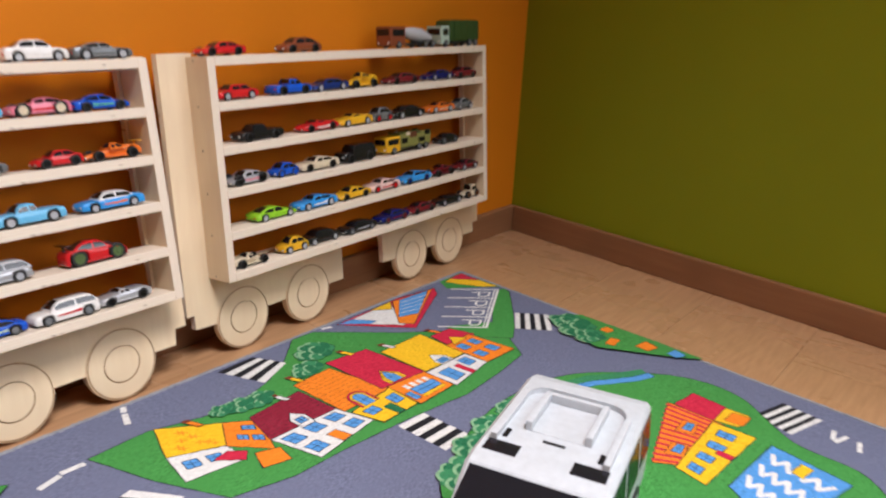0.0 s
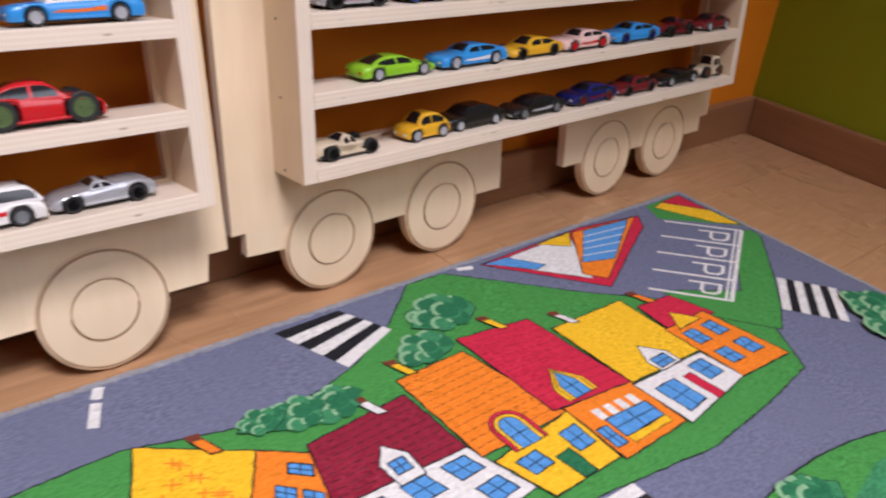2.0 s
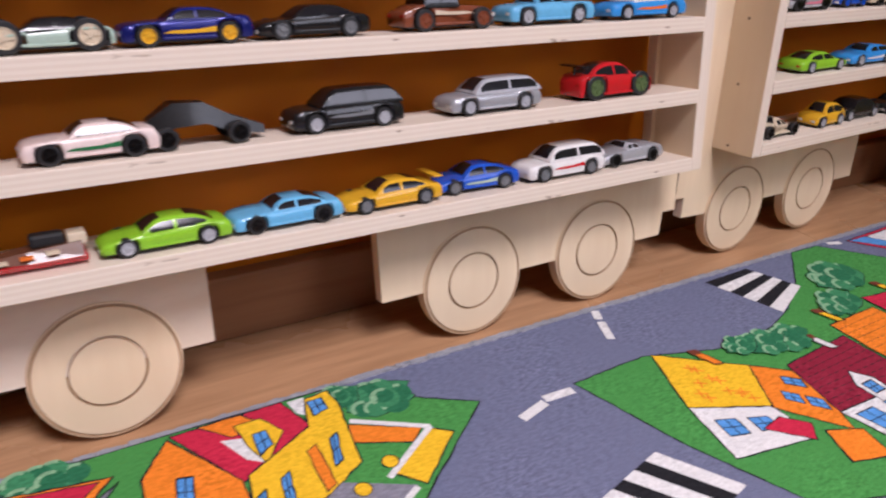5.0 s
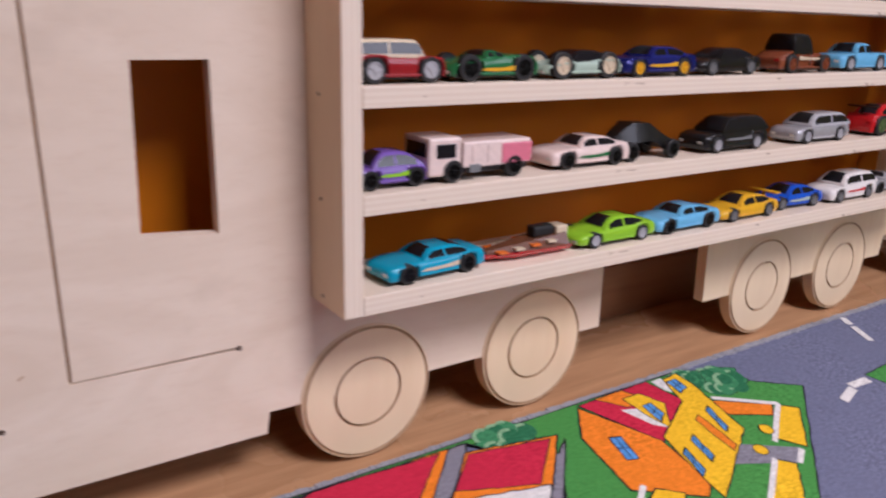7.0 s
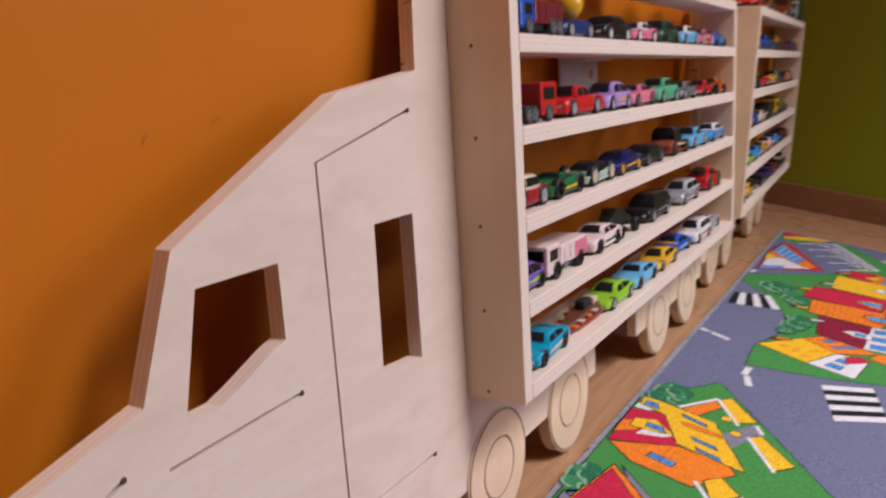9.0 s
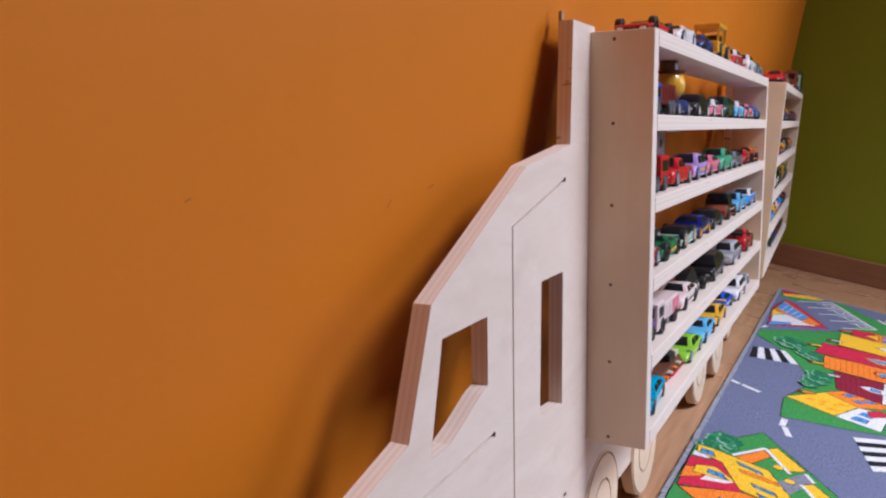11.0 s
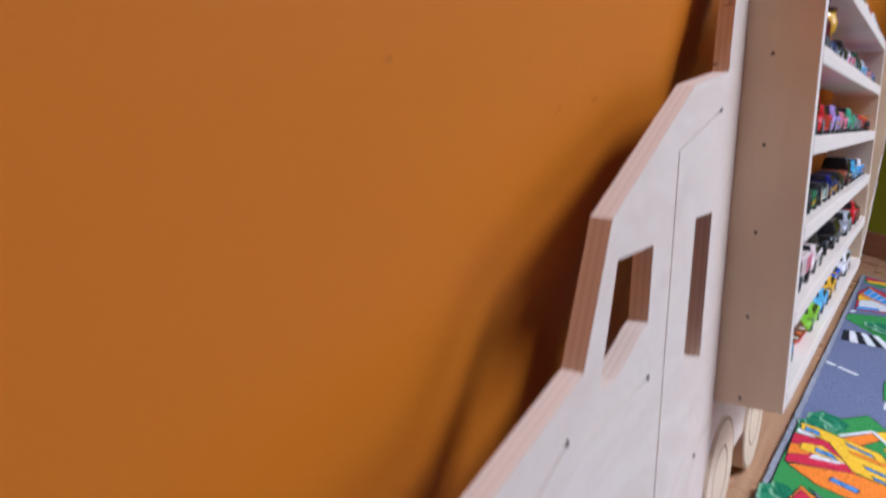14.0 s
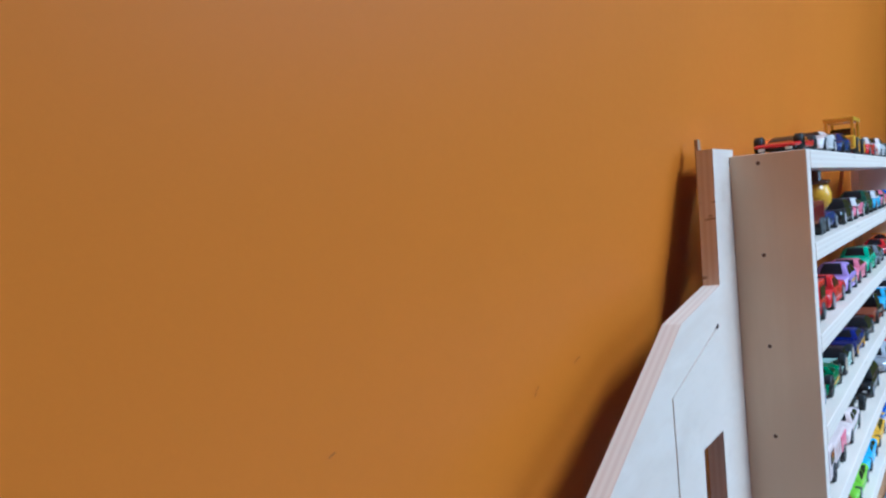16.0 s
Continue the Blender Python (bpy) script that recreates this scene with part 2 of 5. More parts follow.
structure("baseboard_north", box((WEST, WALL_Y - 0.014, 0), (GREEN_X - 0.004, WALL_Y, 0.058), 0.003), SKIRTING, "brown wooden skirting board under the orange wall", "baseboard")
skirt = structure("baseboard_east", box((-0.014, -2.6, 0), (0, -0.016, 0.058), 0.003), SKIRTING, "brown wooden skirting board under the green wall", "baseboard")
skirt.matrix_world = pose(GREEN_X, WALL_Y, 0, 0, 0, GREEN_TURN)

# ---- ceiling lamp out of view, which gives the warm light ----
lamp = thing("ceiling_lamp", pose(LAMP_X, LAMP_Y, HIGH), "round white ceiling lamp switched on above the rug", "lamp")
part("lamp_base", lathe([(0, -0.002), (0.2, -0.002), (0.2, 0.02), (0, 0.02)], 32), METAL_WHITE, lamp, "", pose(0, 0, -0.02, 90))


# ---- the truck-shaped shelf ----
LEAN_1, LEAN_2 = 9.53, 5.33
TRUCK = pose(0, 0, 0, -LEAN_1, 0, 0)
TRAILER = pose(0.7385, 0.0132, 0, -LEAN_2, 0, 2.1)
THICK, DEPTH = 0.010, 0.0454
FIRST, STEP, BOARD = 0.1276, 0.0580, 0.0116
HUB_Z, WHEEL_R = 0.0490, 0.0468

wheel_bm = lathe([(0, -0.0020), (0.0228, -0.0020), (0.0230, 0.0006), (0.0245, 0.0006), (0.0247, -0.0020),
                                       (0.0440, -0.0020), (0.0444, -0.0004), (0.0458, -0.0004), (0.0460, -0.0018), (WHEEL_R, -0.0014), (WHEEL_R, THICK - 0.0008), (0, THICK - 0.0008)], 56)
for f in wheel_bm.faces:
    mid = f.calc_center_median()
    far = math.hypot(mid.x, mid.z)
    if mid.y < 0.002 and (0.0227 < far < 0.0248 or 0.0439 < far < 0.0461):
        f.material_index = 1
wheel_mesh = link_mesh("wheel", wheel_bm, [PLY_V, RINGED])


def add_wheels(rig, xs):
    for x in xs:
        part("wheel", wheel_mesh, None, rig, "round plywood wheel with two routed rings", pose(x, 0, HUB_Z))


def add_box(rig, x0, x1, holes_left=True):
    """Open plywood box of six shelves between two side panels, in front of the plates."""
    low, top = FIRST - BOARD / 2, FIRST + 5 * STEP + BOARD / 2
    side = box((-0.006, -DEPTH / 2, (low - top) / 2), (0.006, DEPTH / 2, (top - low) / 2), 0.0008)
    for f in side.faces:
        f.material_index = 1 if abs(f.normal.y) > 0.7 or abs(f.normal.z) > 0.7 else 0
    side_mesh = link_mesh("side_panel", side, [PLY_V, EDGE_X])
    mid = (low + top) / 2
    for x in (x0 + 0.006, x1 - 0.006):
        p = part("side_panel", side_mesh, None, rig, "", pose(x, -DEPTH / 2, mid))
        if x < x0 + 0.1 or not holes_left:
            for i in range(6):
                part("screw", lathe([(0, -0.0001), (0.0006, -0.0001), (0.0012, -0.0003), (0.0014, 0.0004), (0, 0.0004)], 12), SCREW, p, "dark countersunk screw head",
                     pose(-0.0060, 0.0054, FIRST + i * STEP - mid, 0, 0, -90))
    wide = x1 - x0 - 0.024
    board = box((-wide / 2, -DEPTH / 2, -BOARD / 2), (wide / 2, DEPTH / 2, BOARD / 2), 0.0007)
    for f in board.faces:
        f.material_index = 1 if abs(f.normal.y) > 0.7 else 0
    board_mesh = link_mesh("shelf", board, [PLY_H, EDGE_Z])
    for i in range(6):
        part("shelf", board_mesh, None, rig, "", pose((x0 + x1) / 2, -DEPTH / 2 - 0.0003, FIRST + i * STEP))


truck = thing("truck_shelf", TRUCK, "birch plywood shelf shaped like a truck, leaning on the wall", "shelf", "truck shelves")
BX1 = 0.666
cab = bmesh.new()
CAB = [(-0.358, 0.038), (-0.031, 0.038), (-0.029, 0.052), (0.247, 0.051), (0.247, 0.136), (0.010, 0.136), (0.010, 0.428), (-0.036, 0.428),
       (-0.040, 0.346), (-0.116, 0.335), (-0.232, 0.275), (-0.255, 0.214), (-0.360, 0.184)]
SIDE_WINDOW = [(-0.053, 0.168), (-0.053, 0.261), (-0.092, 0.261), (-0.094, 0.171)]
FRONT_WINDOW = [(-0.171, 0.217), (-0.171, 0.256), (-0.222, 0.256), (-0.2355, 0.199), (-0.216, 0.1995), (-0.205, 0.2035), (-0.180, 0.2145)]
FX = -0.292
slots = [ribbon([(-0.050, 0.323), (-0.137, 0.301), (-0.135, 0.098), (-0.045, 0.098)], 0.0019),
         ribbon([(-0.342, 0.155), (-0.268, 0.189)], 0.0020), ribbon([(-0.247, 0.1825), (-0.163, 0.186)], 0.0020),
         ribbon(arc(FX, HUB_Z, 0.067, 156, 28, 24) + [(-0.168, 0.080)], 0.0020),
         ribbon(arc(FX, HUB_Z, 0.0462, 186, -6, 28), 0.0022), ribbon(arc(FX, HUB_Z, 0.0240, 190, -10, 20), 0.0022)]
slab(cab, CAB, [SIDE_WINDOW, FRONT_WINDOW] + slots, 0.0, 0.0028)
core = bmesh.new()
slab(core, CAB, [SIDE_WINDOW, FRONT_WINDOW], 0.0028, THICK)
part("cab_core", core, [BROWN_WOOD, EDGE_Y], truck)
# near-black discs on the face mark the groove ends; no hole is cut
for x, z in ((-0.0505, 0.3229), (-0.2686, 0.1888), (-0.1636, 0.186), (-0.1685, 0.0797), (-0.0455, 0.098)):
    part("groove_end", lathe([(0, -0.0004), (0.0013, -0.0004), (0.0016, 0.0000), (0.0016, 0.0004), (0, 0.0004)], 14), DRILLED, truck, "dark drilled dot at the end of a groove", pose(x, 0, z))
part("cab_panel", cab, [PLY_CAB, EDGE_Y], truck, "pale plywood cab side with routed door lines and windows")
rear = bmesh.new()
slab(rear, [(0.375, 0.048), (0.670, 0.048), (0.673, 0.070), (0.689, 0.070), (0.689, 0.428), (0.650, 0.428), (0.650, 0.136), (0.372, 0.136)], [], 0.0, THICK)
part("rear_panel", rear, [PLY_V, EDGE_Y], truck)
add_box(truck, 0.0, BX1)
part("wheel", wheel_mesh, None, truck, "foot of the front wheel behind the routed rings", pose(FX, 0.0055, HUB_Z))
add_wheels(truck, (0.038, 0.178, 0.458, 0.591))
for x, z, dx, dz in ((-0.3481, 0.156, 0.004, 0.0006), (-0.3457, 0.1161, 0.004, 0.0004), (-0.3277, 0.0967, 0.005, -0.001), (-0.1567, 0.1066, 0.003, 0.002)):
    sp = bmesh.new()
    slab(sp, ribbon([(x - dx / 2, z - dz / 2), (x, z + 0.0003), (x + dx / 2, z + dz / 2)], 0.0009), [], -0.0003, 0.0002, 0)
    part("knot", sp, RINGED, truck, "small dark knot in the veneer")
plate = bmesh.new()
slab(plate, [(0.228, 0.300), (0.300, 0.296), (0.322, 0.300), (0.322, 0.372), (0.228, 0.372)], [arc(0.304, 0.340, 0.005, 0, 330, 11), arc(0.304, 0.322, 0.003, 0, 330, 9)], 0.0, 0.0016, 0)
part("bracket", plate, METAL_WHITE, truck, "white steel mounting plate with holes", pose(0, 0.020, 0))
part("bracket_arm", box((0.24, 0.0005, 0.352), (0.31, 0.021, 0.356), 0.0005), METAL_WHITE, truck)
part("tab", box((-0.0320, THICK - 0.0005, 0.405), (-0.0270, THICK + 0.0020, 0.435), 0.0006), BROWN_WOOD, truck, "thin brown tab behind the panel")

trailer = thing("trailer_shelf", TRAILER, "birch plywood shelf shaped like a truck trailer by the wall", "shelf", "truck shelves")
BX2 = 0.643
front = bmesh.new()
slab(front, [(-0.042, 0.075), (-0.030, 0.075), (-0.030, 0.054), (0.004, 0.052), (0.266, 0.050), (0.266, 0.136), (0.010, 0.136), (0.010, 0.428), (-0.042, 0.428)], [], 0.0, THICK)
part("front_panel", front, [PLY_V, EDGE_Y], trailer)
rear = bmesh.new()
slab(rear, [(0.370, 0.052), (0.655, 0.048), (0.655, 0.068), (0.672, 0.068), (0.672, 0.428), (0.628, 0.428), (0.628, 0.136), (0.368, 0.136)], [], 0.0, THICK)
part("rear_panel", rear, [PLY_V, EDGE_Y], trailer)
add_box(trailer, 0.0, BX2)
add_wheels(trailer, (0.052, 0.183, 0.449, 0.570))


# ---- toy vehicles ----
PAINTS = dict(maroon=(0.30, 0.012, 0.016), red=(0.55, 0.012, 0.015), dark_red=(0.16, 0.012, 0.018), blue=(0.015, 0.09, 0.55), dark_blue=(0.012, 0.03, 0.16), navy=(0.01, 0.015, 0.16),
              light_blue=(0.16, 0.47, 0.75), teal=(0.01, 0.33, 0.52), sky_blue=(0.05, 0.30, 0.75), yellow=(0.75, 0.42, 0.01), green=(0.02, 0.16, 0.05),
              lime_green=(0.28, 0.58, 0.015), mint_green=(0.10, 0.42, 0.22), pale_green=(0.42, 0.55, 0.46), black=(0.008, 0.008, 0.009), white=(0.80, 0.78, 0.76),
              cream=(0.68, 0.58, 0.42), silver=(0.46, 0.47, 0.50), grey=(0.20, 0.21, 0.22), purple=(0.18, 0.10, 0.42), lilac=(0.42, 0.28, 0.62), pink=(0.72, 0.20, 0.28),
              pale_pink=(0.80, 0.56, 0.52), moss_green=(0.10, 0.15, 0.055), olive=(0.22, 0.22, 0.06), tarp_green=(0.035, 0.075, 0.02), off_white=(0.80, 0.66, 0.61), orange=(0.75, 0.17, 0.012), brown=(0.13, 0.05, 0.025), rusty_brown=(0.22, 0.06, 0.025), dark_green=(0.02, 0.07, 0.035))


def loft(stations, rows):
    """A closed skin through cross-sections along x; each station is a list of (y, z) half-points mirrored about y = 0."""
    bm = bmesh.new()
    rings = []
    for x, half in stations:
        ring = [bm.verts.new((x, y, z)) for y, z in half] + [bm.verts.new((x, -y, z)) for y, z in reversed(half)]
        rings.append(ring)
    n = len(rings[0])
    for a, b in zip(rings, rings[1:]):
        for i in range(n):
            bm.faces.new((a[i], a[(i + 1) % n], b[(i + 1) % n], b[i]))
    bm.faces.new(rings[0])
    bm.faces.new(rings[-1][::-1])
    return bm


def car_body(L, W, prof, ground, tuck, r=0.0):
    """prof: (along 0..1, deck height, width share) from nose to tail; the sill rises in an arch over each wheel."""
    def along(s):
        i = max(k for k in range(len(prof) - 1) if prof[k][0] <= s + 1e-9)
        p0, p1, p2, p3 = prof[max(i - 1, 0)], prof[i], prof[i + 1], prof[min(i + 2, len(prof) - 1)]
        u = (s - p1[0]) / (p2[0] - p1[0])
        def ease(k):
            m1 = (p2[k] - p0[k]) / max(p2[0] - p0[0], 0.02) * (p2[0] - p1[0])
            m2 = (p3[k] - p1[k]) / max(p3[0] - p1[0], 0.02) * (p2[0] - p1[0])
            return (2 * u**3 - 3 * u**2 + 1) * p1[k] + (u**3 - 2 * u**2 + u) * m1 + (3 * u**2 - 2 * u**3) * p2[k] + (u**3 - u**2) * m2
        return ease(1), ease(2)
    R = r * 1.16
    marks = {round(k / 26, 5) for k in range(27)} | {0.012, 0.988}
    for c in (0.19, 0.80):
        if r:
            for q in (-1.02, -0.99, -0.9, -0.7, -0.4, 0, 0.4, 0.7, 0.9, 0.99, 1.02):
                marks.add(round(c + q * R / L, 5))
    st = []
    for s in sorted(m for m in marks if 0 <= m <= 1):
        h, w = along(s)
        if s in (0, 1):
            w *= 0.93
            h *= 0.93
        y = W / 2 * w
        b = ground + (0.0014 if s in (0, 1) else 0)
        if r and w > 0.7:
            for c in (0.19, 0.80):
                dx = L * (s - c)
                if abs(dx) < R:
                    b = max(b, min(r + math.sqrt(R * R - dx * dx), h - 0.0022))
        k = h - b
        st.append((L * (s - 0.5), [(y * tuck, b), (y * 0.975, b + k * 0.22), (y, b + k * 0.55), (y * 0.975, b + k * 0.80), (y * 0.90, h - k * 0.05), (y * 0.66, h)]))
    return loft(st, 6)


class Cabin:
    """The glasshouse of a toy car: a rounded shell whose panes follow the same curves."""

    def __init__(self, L, W, a, b, c, d, base, top, narrow):
        self.L, self.a, self.b, self.c, self.d, self.base, self.rise = L, a, b, c, d, base, top - base
        self.y0, self.y1 = W / 2 * 0.93, W / 2 * narrow

    def height(self, s):
        if s < self.b:
            u = (s - self.a) / (self.b - self.a)
            return 0.95 * (1 - (1 - max(u, 0)) ** 1.5)
        if s > self.c:
            u = (self.d - s) / (self.d - self.c)
            return 0.95 * (1 - (1 - max(u, 0)) ** 1.6)
        return 0.95 + 0.05 * math.sin(math.pi * (s - self.b) / (self.c - self.b))

    def half(self, f, q):
        """Half-section at roof height f: q runs from the sill (0) over the shoulder (1)."""
        g = f * min(q, 1.0)
        wide = self.y0 + (self.y1 - self.y0) * (g ** 1.25 if g > 0 else 0)
        if q > 0.8:
            wide *= 1 - 0.30 * ((q - 0.8) / 0.2) ** 2
            g = f * (0.8 + 0.2 * math.sin((q - 0.8) / 0.2 * math.pi / 2))
        return wide, self.base + self.rise * g

    def x(self, s):
        return self.L * (s - 0.5)

    def shell(self):
        marks = [self.a + (self.d - self.a) * k / 24 for k in range(25)]
        return loft([(self.x(s), [(self.half(self.height(s), 0)[0], self.base - 0.0012)] + [self.half(self.height(s), q) for q in (0, .3, .6, .8, .87, .93, .98, 1.0)]) for s in marks], 9)

    def grid(self, rows):
        bm = bmesh.new()
        vs = [[bm.verts.new(p) for p in row] for row in rows]
        for r0, r1 in zip(vs, vs[1:]):
            for i in range(len(r0) - 1):
                bm.faces.new((r0[i], r0[i + 1], r1[i + 1], r1[i]))
        return bm

    def side(self, s0, s1, sign):
        rows = []
        for k in range(9):
            s = s0 + (s1 - s0) * k / 8
            f = self.height(s)
            rows.append([(self.x(s), sign * (self.half(f, q)[0] + 0.00022), self.half(f, q)[1]) for q in (.14, .35, .6, .79)])
        return self.grid(rows)

    def screen(self, s0, s1, lift):
        rows = []
        for k in range(7):
            s = s0 + (s1 - s0) * k / 6
            f = self.height(s)
            w, z = self.half(f, 1.0)
            rows.append([(self.x(s) + lift, w * u * 0.97, z + 0.00022) for u in (-1, -.5, 0, .5, 1)])
        return self.grid(rows)


def glaze(t, cab, split=0.5, rear=True):
    a, b, c, d = cab.a, cab.b, cab.c, cab.d
    part("windscreen", cab.screen(a + (b - a) * .10, b + (c - b) * .02, -0.0001), TINT, t, "dark windscreen", None, True)
    if rear:
        part("rear_window", cab.screen(d - (d - c) * .14, c - (c - b) * .02, 0.0001), TINT, t, "dark rear window", None, True)
    mid = b + (c - b) * split
    for sign in (-1, 1):
        part("side_window", cab.side(a + (b - a) * .42, mid - .012, sign), TINT, t, "", None, True)
        part("side_window", cab.side(mid + .012, d - (d - c) * .42, sign), TINT, t, "", None, True)


_wheels = {}


def toy_wheel(r, w, rim_colour, parent, x, y, z):
    key = (round(r, 4), round(w, 4))
    if key not in _wheels:
        _wheels[key] = (link_mesh("tyre", lathe([(r * 0.62, -w / 2), (r * 0.92, -w / 2), (r, -w / 2 + 0.0006), (r, w / 2 - 0.0006), (r * 0.92, w / 2), (r * 0.62, w / 2)], 20), RUBBER, True), {})
    tyre, rims = _wheels[key]
    if rim_colour not in rims:
        bm = lathe([(0, -w / 2 - 0.0002), (r * 0.16, -w / 2 - 0.0003), (r * 0.2, -w / 2 + 0.0007), (r * 0.56, -w / 2 + 0.0007), (r * 0.60, -w / 2 - 0.0001), (r * 0.66, -w / 2 - 0.0001), (r * 0.66, w / 2), (0, w / 2)], 20)
        for i in range(5):
            a = 2 * math.pi * i / 5
            vs = bmesh.ops.create_cube(bm, size=1)["verts"]
            for v in vs:
                q = Vector((v.co.x * r * 0.46 + r * 0.36, v.co.y * 0.0007 - w / 2 + 0.0003, v.co.z * r * 0.15))
                v.co = Matrix.Rotation(a, 3, 'Y') @ q
        rims[rim_colour] = link_mesh("rim", bm, paint(rim_colour, 0.3, 0.7) if rim_colour[0] == rim_colour[1] else paint(rim_colour))
    t = part("wheel", tyre, None, parent, "", pose(x, y, z, 0, 0, 0 if y < 0 else 180))
    part("rim", rims[rim_colour], None, t)


# nose-to-tail deck lines, in shares of the body's height, and the cabin: a, b, c, d, base, top
SHAPES = {
    "sports car": dict(h=0.0205, prof=[(0, .36, .80), (.05, .50, .95), (.22, .60, 1), (.40, .66, .98), (.66, .70, 1), (.86, .72, 1), (.97, .66, .94), (1, .52, .86)], cab=(.30, .46, .66, .90, .62, 1.0), narrow=.64, r=.0058),
    "saloon car": dict(h=0.0230, prof=[(0, .42, .84), (.04, .56, .95), (.26, .64, 1), (.50, .68, 1), (.80, .68, 1), (.97, .64, .95), (1, .46, .88)], cab=(.27, .40, .66, .82, .64, 1.0), narrow=.70, r=.0056),
    "estate car": dict(h=0.0275, prof=[(0, .38, .86), (.04, .52, .96), (.26, .58, 1), (.50, .60, 1), (.85, .60, 1), (.97, .58, .96), (1, .40, .90)], cab=(.25, .40, .86, .985, .62, 1.0), narrow=.70, r=.0062),
    "roadster": dict(h=0.0185, prof=[(0, .40, .80), (.06, .58, .93), (.30, .74, 1), (.46, .80, .98), (.70, .86, 1), (.92, .80, .96), (1, .60, .86)], cab=(.36, .44, .50, .60, .78, 1.0), narrow=.60, r=.0058),
    "muscle car": dict(h=0.0215, prof=[(0, .46, .88), (.04, .60, .97), (.30, .68, 1), (.52, .70, .99), (.80, .74, 1), (.96, .74, .96), (1, .52, .90)], cab=(.34, .46, .66, .88, .68, 1.0), narrow=.68, r=.0062),
    "pickup truck": dict(h=0.0250, prof=[(0, .44, .88), (.04, .58, .97), (.30, .64, 1), (.55, .64, 1), (.97, .64, 1), (1, .50, .96)], cab=(.28, .38, .56, .60, .62, 1.0), narrow=.74, r=.0065),
    "hot rod": dict(h=0.0290, prof=[(0, .34, .40), (.08, .46, .50), (.34, .52, .60), (.48, .54, .86), (.80, .56, .92), (1, .40, .86)], cab=(.44, .50, .76, .80, .52, 1.0), narrow=.74, r=.0072),
    "racing car": dict(h=0.0180, prof=[(0, .34, .36), (.10, .44, .42), (.34, .60, .46), (.52, .70, .62), (.76, .80, .80), (.94, .72, .70), (1, .5, .6)], cab=(.40, .48, .54, .66, .68, 1.0), narrow=.34, r=.0064),
    "compact car": dict(h=0.0260, prof=[(0, .36, .78), (.06, .52, .94), (.28, .60, 1), (.55, .64, 1), (.84, .62, 1), (.97, .52, .92), (1, .40, .84)], cab=(.22, .40, .66, .93, .58, 1.0), narrow=.66, r=.0058),
    "off-road car": dict(h=0.0315, prof=[(0, .44, .88), (.04, .58, .97), (.30, .62, 1), (.55, .64, 1), (.97, .64, 1), (1, .46, .94)], cab=(.26, .34, .94, .99, .62, 1.0), narrow=.80, r=.0072),
}
GROUP = "toy vehicles on the plywood shelves"


def on_shelf(rig, level, x, y, yaw):
    z = FIRST + (level - 1) * STEP + BOARD / 2 + 0.0001
    return rig @ pose(x, y, z, 0, 0, yaw)


